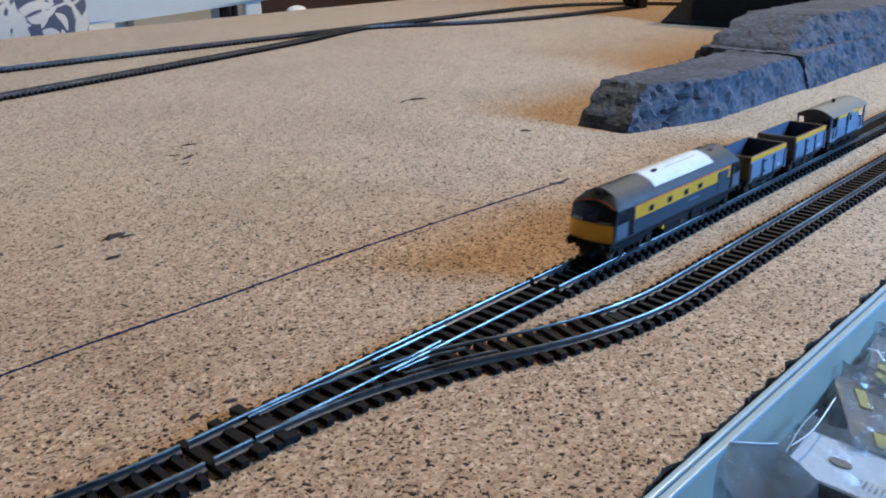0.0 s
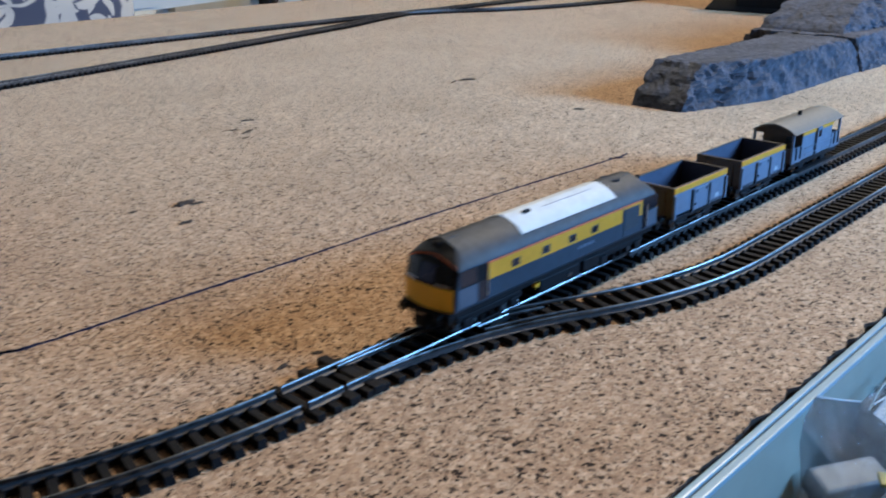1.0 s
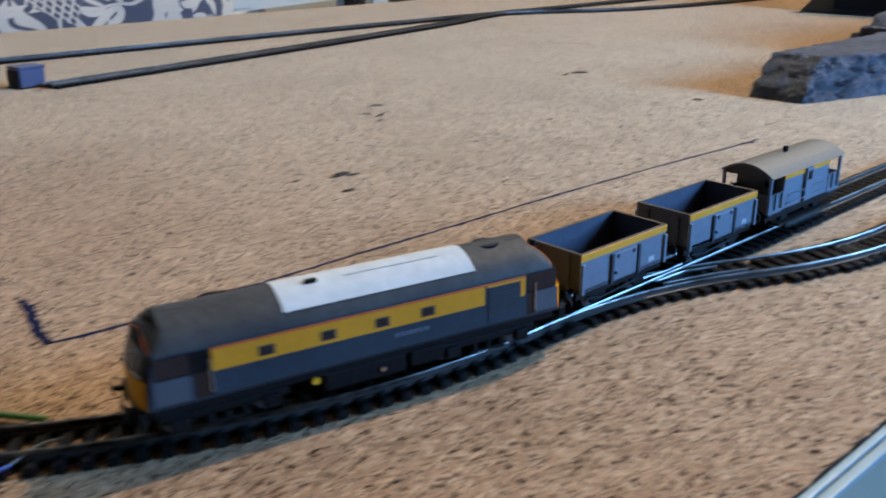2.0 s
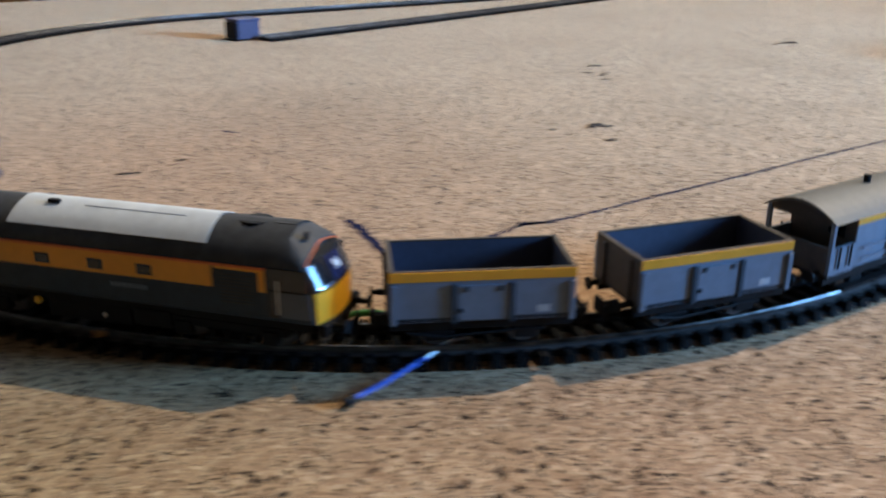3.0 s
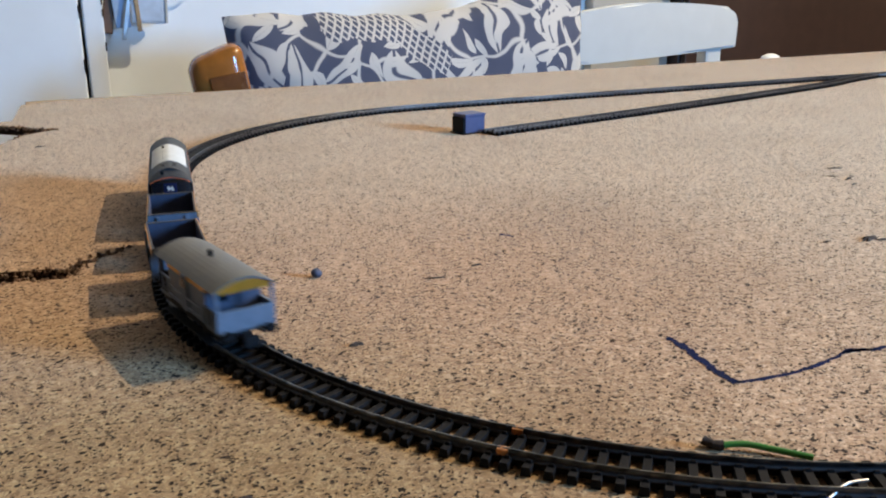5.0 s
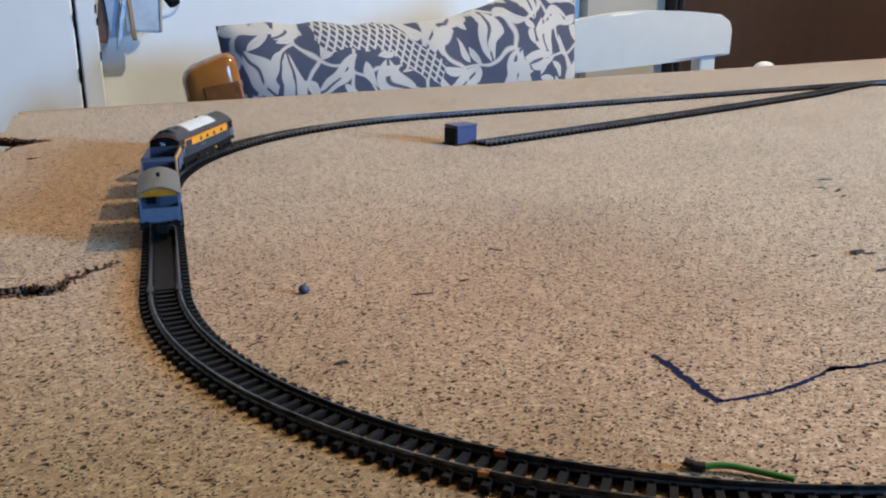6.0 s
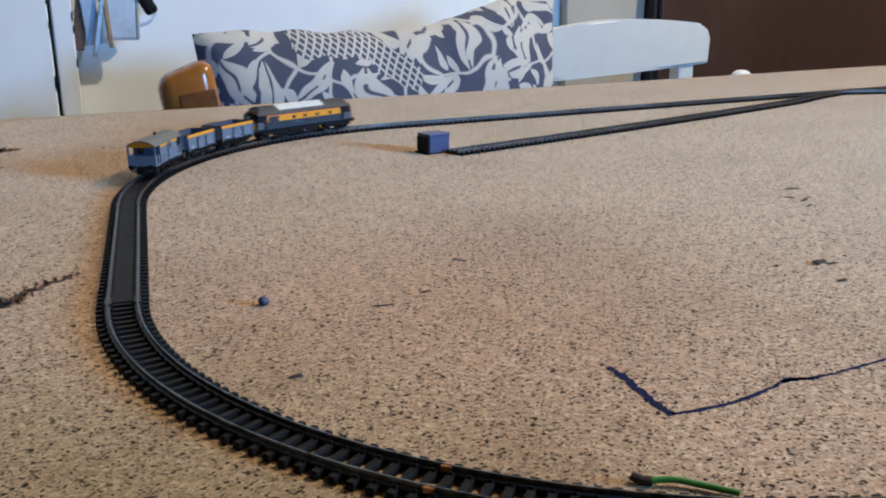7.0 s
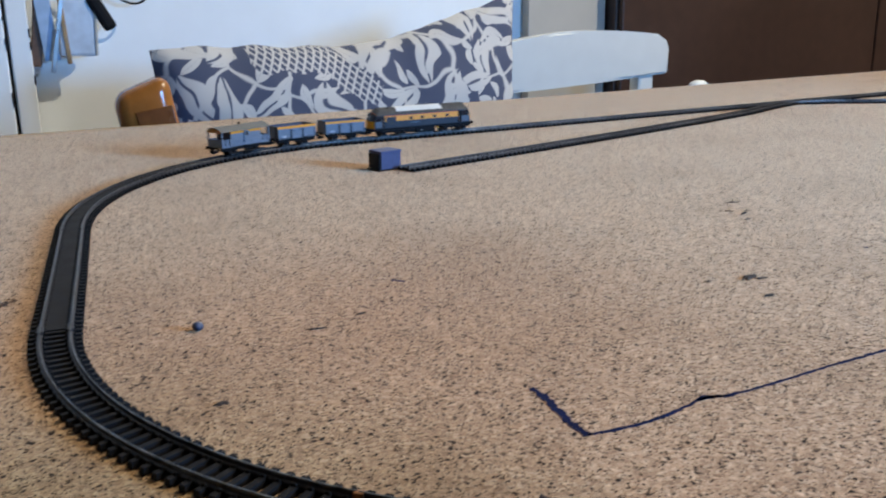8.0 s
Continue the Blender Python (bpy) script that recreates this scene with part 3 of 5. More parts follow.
def buffer_pair(parent, x, sign, z=6.8, gauge=5.9, long=2.6):
    for y in (-gauge, gauge):
        bm = rod(bmesh.new(), (x * MM, y * MM, z * MM), ((x + sign * long * 0.7) * MM, y * MM, z * MM), 0.65 * MM, 10)
        rod(bm, ((x + sign * long * 0.7) * MM, y * MM, z * MM), ((x + sign * (long + 0.3)) * MM, y * MM, z * MM), 0.45 * MM, 10)
        rod(bm, ((x + sign * (long + 0.1)) * MM, y * MM, z * MM), ((x + sign * (long + 0.55)) * MM, y * MM, z * MM), 1.35 * MM, 14)
        part("buffer", bm, BLACK, parent)


def coupling(parent, x, sign):
    bm = mm_block(bmesh.new(), *sorted((x, x + sign * 3.6)), -1.6, 1.6, 3.0, 4.6, 0.25)
    mm_block(bm, *sorted((x + sign * 3.2, x + sign * 4.6)), -2.3, 2.3, 2.6, 5.0, 0.25)
    mm_block(bm, *sorted((x + sign * 4.0, x + sign * 4.5)), -2.1, 2.1, 4.8, 6.0, 0.15)
    part("coupling", bm, BLACK, parent, "black boxy coupling")


def loco():
    t = thing("locomotive", "grey and yellow model diesel locomotive with a white roof panel", "model locomotive")
    L, W = 50.5, 8.75
    # half of the cross-section, bottom to roof
    half = [(W - 0.5, 7.4), (W, 8.2), (W, 18.2), (W - 0.15, 19.2), (W - 0.45, 20.0), (W - 0.95, 20.9), (W - 1.7, 21.9), (W - 2.6, 22.8), (W - 3.7, 23.65), (W - 5.1, 24.45), (W - 6.6, 25.1), (W - 8.0, 25.45), (0.0, 25.6)]
    ring = [(y, z) for y, z in half] + [(-y, z) for y, z in half[-2::-1]]

    def tip(y, z):
        """How far back of the buffer plane the end stands at a height and side."""
        back = 0.0 if z < 14.2 else (z - 14.2) * 0.42
        if z > 19.0:
            back += (z - 19.0) ** 2 * 0.13
        return L - 0.4 - back - 2.2 * (abs(y) / W) ** 2.6

    def stations(points):
        """Cross-sections from the rear dome to the front dome."""
        out = []
        for e in (-1, 1):
            rows = []
            for q in (0.0, 0.3, 0.55, 0.75, 0.9, 1.0):
                row = []
                for y, z in points:
                    low = z if z <= 19.0 else 19.0 + (z - 19.0) * math.cos(radians(66 * q)) ** 0.8
                    start = 0.84 * L
                    row.append((e * (start + (tip(y, low) - start) * math.sin(radians(90 * q))), y, low))
                rows.append(row)
            out += rows[::-1] if e < 0 else rows
            if e < 0:
                out += [[(x, y, z) for y, z in points] for x in (-0.8 * L, -0.4 * L, 0.0, 0.4 * L, 0.8 * L)]
        return out

    def shell(points, bm):
        rows = [[bm.verts.new(Vector(c) * MM) for c in row] for row in stations(points)]
        n = len(points)
        for a, b in zip(rows, rows[1:]):
            for j in range(n):
                bm.faces.new((a[j], a[(j + 1) % n], b[(j + 1) % n], b[j]))
        for row in (rows[0], rows[-1]):
            for j in range(n // 2):
                k = n - 1 - j
                if k - 1 > j + 1:
                    bm.faces.new((row[j], row[j + 1], row[k - 1], row[k]))
                elif k - 1 == j + 1:
                    bm.faces.new((row[j], row[j + 1], row[k]))
        return bm

    body = part("body", shell(ring, bmesh.new()), BODY_GREY, t, "mid grey painted body shell")
    # roof skin over the upper shell, and the white panel on it
    def roof_skin(x0, x1, y_from, lift, name, mat, parent, label="", domed=False):
        pts = sorted([(y, z) for y, z in ring if z >= y_from], key=lambda p: -p[0])
        bm = bmesh.new()
        if domed:
            rows = stations(pts)
        else:
            rows = [[(x0 + (x1 - x0) * k / 4, y, z) for y, z in pts] for k in range(5)]
        made = []
        for row in rows:
            line = []
            for x, y, z in row:
                out = Vector((0.5 * max(0, abs(x) - 0.84 * L) * (1 if x > 0 else -1), y * 0.9, max(0.5, z - 15))).normalized()
                line.append(bm.verts.new((Vector((x, y, z)) + out * lift) * MM))
            made.append(line)
        for a, b in zip(made, made[1:]):
            for j in range(len(pts) - 1):
                bm.faces.new((a[j], a[j + 1], b[j + 1], b[j]))
        bmesh.ops.recalc_face_normals(bm, faces=bm.faces[:])
        bmesh.ops.solidify(bm, geom=bm.faces[:], thickness=0.12 * MM)
        return part(name, bm, mat, parent, label, smooth=True)

    roof = roof_skin(-60, 60, 18.9, 0.14, "roof", ROOF_GREY, t, "dark weathered grey roof", True)
    white = roof_skin(-26.5, 16.8, 21.8, 0.34, "roof_panel", WHITE, roof, "off-white roof panel")
    part("vent", mm_block(bmesh.new(), 7.8, 10.4, 1.6, 2.6, 25.0, 26.2, 0.2), BLACK, white)
    part("panel_seam", mm_block(bmesh.new(), -20.0, 2.0, 2.2, 2.36, 25.1, 25.49), LIGHT_GREY, white, "thin grey seam along the panel")
    # fan grille behind the panel
    bm = bmesh.new()
    rod(bm, (-33.5 * MM, 0, 24.4 * MM), (-33.5 * MM, 0, 25.42 * MM), 3.0 * MM, 28)
    part("fan_grille", bm, BLACK, roof, "round dark fan grille")
    bm = bmesh.new()
    for k in range(-3, 4):
        w = (2.9 ** 2 - (k * 0.85) ** 2) ** 0.5
        mm_block(bm, -33.5 - w, -33.5 + w, k * 0.85 - 0.16, k * 0.85 + 0.16, 25.3, 25.52)
    part("grille", bm, ROOF_GREY, roof, "grey fan grille bars")
    for x in (-40.0, 38.0):
        part("roof_hatch", mm_block(bmesh.new(), x - 2.0, x + 2.0, -1.5, 1.5, 24.0, 25.6, 0.2), ROOF_GREY, roof)
    part("horn", mm_block(bmesh.new(), 43.6, 44.8, -1.2, 1.2, 23.6, 25.2, 0.3), BLACK, roof)
    part("horn", mm_block(bmesh.new(), -45.0, -44.2, 2.2, 3.4, 23.2, 24.8, 0.3), BLACK, roof)
    for s in (-1, 1):
        def side(name, x0, x1, z0, z1, mat, label="", out=0.10, parent=body):
            y0, y1 = sorted((s * (W - 0.3), s * (W + out)))
            return part(name, mm_block(bmesh.new(), x0, x1, y0, y1, z0, z1, 0.04), mat, parent, label)
        side("yellow_band", -28.0, 31.8, 13.6, 18.3, YELLOW, "yellow side band", 0.09)
        side("yellow_band", -38.6, -37.3, 13.6, 18.3, YELLOW, "yellow side band", 0.09)
        side("yellow_band", -37.3, -28.5, 17.7, 18.3, YELLOW, "yellow side band", 0.09)
        side("lining", -38.6, 31.8, 18.3, 18.8, RED, "thin orange red line", 0.12)
        side("grille_panel", -37.1, -28.9, 8.6, 17.5, BODY_GREY, "", 0.16)
        for k in range(9):
            side("grille_slat", -36.5, -29.5, 10.6 + 0.74 * k, 10.95 + 0.74 * k, ROOF_GREY, "", 0.26)
        for x in (21.2, 8.5, -3.3, -13.9):
            w = side("window_frame", x - 1.65, x + 1.65, 14.4, 16.7, BODY_GREY, "", 0.14)
            side("window", x - 1.25, x + 1.25, 14.7, 16.4, GLASS_DARK, "small dark engine room window", 0.19)
        for x0, x1, d0, d1 in ((37.4, 45.8, 32.2, 36.6), (-47.0, -39.0, -41.2, -39.2)):
            side("cab_surround", *((32.0, 45.8) if x0 > 0 else (-46.2, -39.0)), 14.0, 18.8, BLACK, "black cab side surround", 0.06)
            side("cab_window", x0, x1, 14.4, 18.9, GLASS_DARK, "dark cab side window", 0.10)
            side("cab_door", d0, d1, 8.4, 18.6, GLASS_DARK, "dark recessed cab door", 0.05)
            side("cab_panel", x0 if x0 > 0 else x0 - 0.4, x1 + 0.6 if x0 > 0 else d0 - 0.3, 8.6, 14.0, CAB_GREY, "grey cab side panel", 0.08)
            part("handrail", rod(bmesh.new(), (d0 * MM, s * (W + 0.35) * MM, 9.4 * MM), (d0 * MM, s * (W + 0.35) * MM, 16.5 * MM), 0.16 * MM, 6), STEEL, body)
        bm = bmesh.new()
        for k in range(9):
            mm_block(bm, -14.0 + 0.9 * k, -13.5 + 0.9 * k, *sorted((s * (W - 0.2), s * (W + 0.06))), 11.0, 12.0)
        part("number_bars", bm, LIGHT_GREY, body, "small pale lettering as plain bars")

    # outline of the flat of each end: half width at a height
    rim = sorted((19.0 + (z - 19.0) * math.cos(radians(66)) ** 0.8, y) for y, z in half if z >= 19.0)

    def half_width(z):
        return float(np.interp(z, [q[0] for q in rim], [q[1] for q in rim])) - 0.3

    # ends
    for e in (-1, 1):
        def face_patch(name, y0, y1, z0, z1, mat, label="", out=0.12, nz=4, ny=8):
            bm = bmesh.new()
            g = []
            for k in range(nz + 1):
                z = z0 + (z1 - z0) * k / nz
                w = half_width(z)
                ys = [max(-w, min(w, y0 + (y1 - y0) * j / ny)) for j in range(ny + 1)]
                if abs(ys[0] - ys[-1]) < 0.2:
                    ys = [y0 + (y1 - y0) * j / ny for j in range(ny + 1)]
                g.append([bm.verts.new((e * (tip(y, z) + out) * MM, y * MM, z * MM)) for y in ys])
            for a, b in zip(g, g[1:]):
                for j in range(ny):
                    bm.faces.new((a[j], a[j + 1], b[j + 1], b[j]))
            bmesh.ops.solidify(bm, geom=bm.faces[:], thickness=0.1 * MM)
            return part(name, bm, mat, body, label)
        face_patch("nose_panel", -8.6, 8.6, 7.6, 14.4, NOSE_YELLOW, "yellow warning nose panel")
        face_patch("screen_surround", -8.45, 8.45, 14.3, 21.3, BLACK, "black windscreen surround", 0.12, 8, 12)
        for y0, y1 in ((-7.6, -3.0), (3.0, 7.6)):
            face_patch("windscreen", y0, y1, 15.0, 20.2, GLASS_DARK, "dark windscreen pane", 0.22, 6)
            face_patch("screen_rim", y0, y1, 14.8, 15.05, STEEL, "", 0.24, 1)
        face_patch("headcode_box", -2.6, 2.6, 15.0, 19.8, GLASS_BLUE, "dark blue headcode panel", 0.24)
        arc = [(y, float(np.interp(abs(y), [q[1] for q in rim[::-1]], [q[0] for q in rim[::-1]])) - 0.25) for y in np.linspace(-7.9, 7.9, 21)]
        part("lining", tube(bmesh.new(), [(e * (tip(y, z) + 0.22) * MM, y * MM, z * MM) for y, z in arc], 0.16 * MM, 6), RED, body, "thin orange red line")
        bm = mm_block(bmesh.new(), *sorted((e * (L - 2.0), e * (L - 0.2))), -8.4, 8.4, 5.2, 7.7, 0.2)
        part("buffer_beam", bm, BLACK, t)
        buffer_pair(t, e * (L - 0.3), e)
        coupling(t, e * (L - 2.5), e)
        for y in (-4.5, -3.2, 3.4, 4.6):
            part("brake_pipe", tube(bmesh.new(), [(e * L * MM, y * MM, 6.6 * MM), (e * (L + 0.8) * MM, y * MM, 5.6 * MM), (e * (L + 0.7) * MM, y * MM, 3.6 * MM)], 0.22 * MM, 6), BLACK, t)
        # headcode digits on the trailing end
        if e < 0:
            curve = bpy.data.curves.new("headcode", "FONT")
            curve.body, curve.size, curve.align_x, curve.align_y, curve.extrude = "96", 2.8 * MM, "CENTER", "CENTER", 0.03 * MM
            curve.offset = 0.045 * MM
            tmp = new("headcode_tmp", curve)
            bpy.context.view_layer.update()
            me = bpy.data.meshes.new_from_object(tmp.evaluated_get(bpy.context.evaluated_depsgraph_get()))
            bpy.data.objects.remove(tmp)
            me.materials.clear()
            me.materials.append(WHITE)
            dig = new("headcode_digits", me)
            dig.parent = body
            lean = math.degrees(math.atan(0.42))
            dig.matrix_local = pose(-(tip(0, 17.6) + 0.42) * MM, 0, 17.6 * MM, 0, 0, -90) @ pose(0, 0, 0, 90 - lean)
            dig["label"] = "white digits 96 on the headcode panel"
    # chassis
    part("underframe", mm_block(bmesh.new(), -47.0, 47.0, -7.8, 7.8, 5.6, 7.5, 0.2), BLACK, t)
    part("fuel_tank", mm_block(bmesh.new(), -9.0, 9.5, -7.9, 7.9, 1.8, 6.0, 0.6), BLACK, t)
    for s in (-1, 1):
        part("battery_box", mm_block(bmesh.new(), -18.0, -10.0, *sorted((s * 6.2, s * 8.3)), 2.6, 6.2, 0.4), BLACK, t)
        part("tank_cap", rod(bmesh.new(), (11.5 * MM, s * 7.6 * MM, 5.2 * MM), (11.5 * MM, s * 8.6 * MM, 5.2 * MM), 0.75 * MM, 12), NOSE_YELLOW, t, "small yellow cap on the tank")
        part("gauge", rod(bmesh.new(), (-3.5 * MM, s * 7.6 * MM, 3.8 * MM), (-3.5 * MM, s * 8.3 * MM, 3.8 * MM), 0.5 * MM, 10), STEEL, t)
    for x in (-29.5, 29.5):
        bog = part("bogie", mm_block(bmesh.new(), x - 12.5, x + 12.5, -6.2, 6.2, 3.4, 5.8, 0.3), BLACK, t, "black bogie frame")
        for s in (-1, 1):
            bm = mm_block(bmesh.new(), x - 12.5, x + 12.5, *sorted((s * 6.0, s * 7.6)), 3.6, 5.4, 0.3)
            for ax in (-9.0, 9.0):
                mm_block(bm, x + ax - 1.7, x + ax + 1.7, *sorted((s * 6.4, s * 8.3)), 1.9, 4.6, 0.35)
            for q in (-3.4, 0.0, 3.4):
                rod(bm, ((x + q) * MM, s * 7.4 * MM, 2.0 * MM), ((x + q) * MM, s * 7.4 * MM, 3.8 * MM), 0.7 * MM, 8)
            mm_block(bm, x - 4.6, x + 4.6, *sorted((s * 6.4, s * 8.0)), 1.5, 2.2, 0.2)
            part("side_frame", bm, BLACK, bog)
        for ax in (-9.0, 9.0):
            wheelset(t, x + ax)
    # the body sits low over its bogies, with the leading cab shorter than the trailing one
    done = set()
    for ob in t.children_recursive:
        if ob.data.name not in done:
            done.add(ob.data.name)
            if ob.name.startswith("headcode_digits"):
                ob.location.z = 0.006 + (ob.location.z - 0.006) * 0.92
                continue
            running_gear = ob.name.startswith(("wheel", "bogie", "side_frame"))
            for v in ob.data.vertices:
                if v.co.z > 0.006:
                    v.co.z = 0.006 + (v.co.z - 0.006) * 0.92
                if v.co.x > 0.032 and not running_gear:
                    v.co.x = 0.032 + (v.co.x - 0.032) * 0.745
    return t


def mineral_wagon():
    t = thing("mineral_wagon", "grey open model wagon with a yellow top band", "model wagon", "open wagons of the train")
    L, W, z0, z1, th = 17.3, 8.7, 6.6, 16.6, 0.8
    body = part("floor_panel", mm_block(bmesh.new(), -L, L, -W, W, z0, z0 + 1.0, 0.1), BLACK, t)
    for s in (-1, 1):
        w = part("side_panel", mm_block(bmesh.new(), -L, L, *sorted((s * W, s * (W - th * 0.5))), z0, z1, 0.08), LIGHT_GREY, t, "pale grey side panel")
        part("inner_panel", mm_block(bmesh.new(), -L + th, L - th, *sorted((s * (W - th * 0.5 - 0.02), s * (W - th))), z0 + 1.0, z1 - 0.15), WAGON_IN, w, "blue grey inner side")
        part("yellow_band", mm_block(bmesh.new(), -L - 0.05, L + 0.05, *sorted((s * (W - 0.1), s * (W + 0.16))), z1 - 1.8, z1 + 0.05, 0.06), YELLOW, w, "yellow top band")
        part("top_rim", mm_block(bmesh.new(), -L - 0.1, L + 0.1, *sorted((s * (W - th), s * (W - 0.12))), z1 - 0.2, z1 + 0.2, 0.08), WAGON_BROWN, w)
        for x in (-16.7, -5.4, 5.4, 16.7):
            part("stanchion", mm_block(bmesh.new(), x - 0.55, x + 0.55, *sorted((s * (W - 0.1), s * (W + 0.62))), z0 - 0.2, z1 - 2.4, 0.15), BODY_GREY if abs(x) < 10 else LIGHT_GREY, w)
        door = part("door", mm_block(bmesh.new(), -4.6, 4.6, *sorted((s * (W - 0.1), s * (W + 0.3))), z0 + 0.3, z1 - 2.7, 0.12), LIGHT_GREY, w, "pale grey drop door")
        for x in (-3.2, 3.2):
            part("hinge", mm_block(bmesh.new(), x - 0.4, x + 0.4, *sorted((s * (W + 0.2), s * (W + 0.55))), z1 - 3.9, z1 - 2.9, 0.1), BODY_GREY, w)
        part("latch", rod(bmesh.new(), (4.2 * MM, s * (W + 0.3) * MM, 9.0 * MM), (4.2 * MM, s * (W + 0.8) * MM, 9.0 * MM), 0.4 * MM, 8), BLACK, w)
        part("label_patch", mm_block(bmesh.new(), -12.6, -10.2, *sorted((s * (W - 0.1), s * (W + 0.04))), 8.0, 9.4), PALE_GREY, w, "pale number panel as a plain bar")
        part("solebar", mm_block(bmesh.new(), -L, L, *sorted((s * 6.6, s * 7.6)), 4.6, 6.7, 0.15), BLACK, t)
        bm = bmesh.new()
        for x in (-8.6, 8.6):
            mm_block(bm, x - 2.2, x + 2.2, *sorted((s * 6.0, s * 7.2)), 2.0, 4.8, 0.3)
            mm_block(bm, x - 3.4, x + 3.4, *sorted((s * 6.4, s * 7.4)), 3.4, 4.2, 0.2)
        part("axle_guard", bm, BLACK, t)
        part("brake_lever", tube(bmesh.new(), [(-6 * MM, s * 7.9 * MM, 4.0 * MM), (8 * MM, s * 7.9 * MM, 3.2 * MM), (14 * MM, s * 7.9 * MM, 4.2 * MM)], 0.3 * MM, 6), BLACK, t)
    for e in (-1, 1):
        w = part("end_panel", mm_block(bmesh.new(), *sorted((e * L, e * (L - th * 0.5))), -W + 0.3, W - 0.3, z0, z1, 0.08), WAGON_BROWN if e > 0 else LIGHT_GREY, t, "brown end panel" if e > 0 else "pale grey end panel")
        part("inner_panel", mm_block(bmesh.new(), *sorted((e * (L - th * 0.5 - 0.02), e * (L - th))), -W + th, W - th, z0 + 1.0, z1 - 0.15), WAGON_IN, w)
        part("top_rim", mm_block(bmesh.new(), *sorted((e * (L - th), e * (L + 0.1))), -W + th, W - th, z1 - 0.2, z1 + 0.2, 0.08), WAGON_BROWN, w)
        for y in (-5.0, 5.0):
            part("stanchion", mm_block(bmesh.new(), *sorted((e * L, e * (L + 0.6))), y - 0.6, y + 0.6, z0, z1 - 0.8, 0.15), WAGON_BROWN if e > 0 else LIGHT_GREY, w)
        buffer_pair(t, e * L, e)
        coupling(t, e * (L - 1.0), e)
    for x in (-8.6, 8.6):
        wheelset(t, x, 3.1)
    return t


def brake_van():
    t = thing("brake_van", "grey model brake van with open verandas and a curved roof", "model wagon")
    L, W, z0, z1 = 23.0, 8.3, 6.4, 18.6
    part("floor_panel", mm_block(bmesh.new(), -L, L, -W, W, z0 - 0.4, z0 + 0.6, 0.1), BLACK, t)
    cab = part("cabin", mm_block(bmesh.new(), -14.4, 14.4, -W + 0.2, W - 0.2, z0, z1, 0.1), LIGHT_GREY, t, "pale grey cabin body")
    for s in (-1, 1):
        part("yellow_band", mm_block(bmesh.new(), -14.8, 14.8, *sorted((s * (W - 0.3), s * (W + 0.05))), z1 - 2.0, z1 - 0.1, 0.04), YELLOW, cab, "yellow band under the eaves")
        part("lookout", mm_block(bmesh.new(), -2.2, 2.2, *sorted((s * (W - 0.4), s * (W + 0.75))), 7.4, 18.0, 0.2), LIGHT_GREY, cab, "projecting side lookout")
        part("window", mm_block(bmesh.new(), -1.3, 1.3, *sorted((s * (W + 0.5), s * (W + 0.84))), 14.2, 17.0, 0.1), GLASS_DARK, cab, "small dark window")
        for z in (8.8, 11.4):
            part("handrail", rod(bmesh.new(), (-12.4 * MM, s * (W + 0.5) * MM, z * MM), (12.4 * MM, s * (W + 0.5) * MM, z * MM), 0.22 * MM, 6), LIGHT_GREY, cab)
        part("footboard", mm_block(bmesh.new(), -17.5, 17.5, *sorted((s * 6.6, s * 9.2)), 2.4, 3.0, 0.1), BLACK, t)
        part("solebar", mm_block(bmesh.new(), -L, L, *sorted((s * 6.4, s * 7.4)), 4.4, 6.4, 0.15), BLACK, t)
        bm = bmesh.new()
        for x in (-10.5, 10.5):
            mm_block(bm, x - 2.2, x + 2.2, *sorted((s * 5.8, s * 7.2)), 2.0, 4.8, 0.3)
        part("axle_guard", bm, BLACK, t)
        for e in (-1, 1):
            part("veranda_side", mm_block(bmesh.new(), *sorted((e * 14.4, e * L)), *sorted((s * (W - 0.8), s * W)), z0, 12.8, 0.1), LIGHT_GREY, t, "pale grey veranda side")
            part("veranda_post", mm_block(bmesh.new(), *sorted((e * (L - 0.9), e * L)), *sorted((s * (W - 0.9), s * W)), 12.8, z1, 0.1), LIGHT_GREY, t)
            for x in (16.6, 20.4):
                part("handrail", rod(bmesh.new(), (e * x * MM, s * (W + 0.4) * MM, 8.2 * MM), (e * x * MM, s * (W + 0.4) * MM, 13.0 * MM), 0.26 * MM, 6), BLACK, t)
    for e in (-1, 1):
        mat, lab = (WAGON_BROWN, "brown veranda end") if e > 0 else (LIGHT_GREY, "pale grey veranda end")
        part("veranda_end", mm_block(bmesh.new(), *sorted((e * (L - 0.7), e * L)), -W + 0.8, W - 0.8, z0, 12.8, 0.1), mat, t, lab)
        part("end_wall", mm_block(bmesh.new(), *sorted((e * 14.2, e * 14.6)), -W + 0.4, W - 0.4, z0 + 0.4, z1 - 0.2, 0.05), WAGON_BROWN if e > 0 else WAGON_IN, cab)
        part("end_window", mm_block(bmesh.new(), *sorted((e * 14.4, e * 14.8)), 1.6, 5.4, 13.0, 17.0, 0.05), GLASS_DARK, cab)
        buffer_pair(t, e * L, e)
        coupling(t, e * (L - 1.0), e)
    # curved roof
    bm = bmesh.new()
    rows = []
    n = 12
    for x in (-L - 0.6, L + 0.6):
        top = [bm.verts.new((x * MM, y * MM, (z1 + 3.2 - 3.4 * (y / 9.0) ** 2) * MM)) for y in (-9.0 + 18.0 * k / n for k in range(n + 1))]
        low = [bm.verts.new((x * MM, y * MM, (z1 + 2.5 - 3.0 * (y / 9.0) ** 2) * MM)) for y in (8.8 - 17.6 * k / n for k in range(n + 1))]
        rows.append(top + low)
    m = len(rows[0])
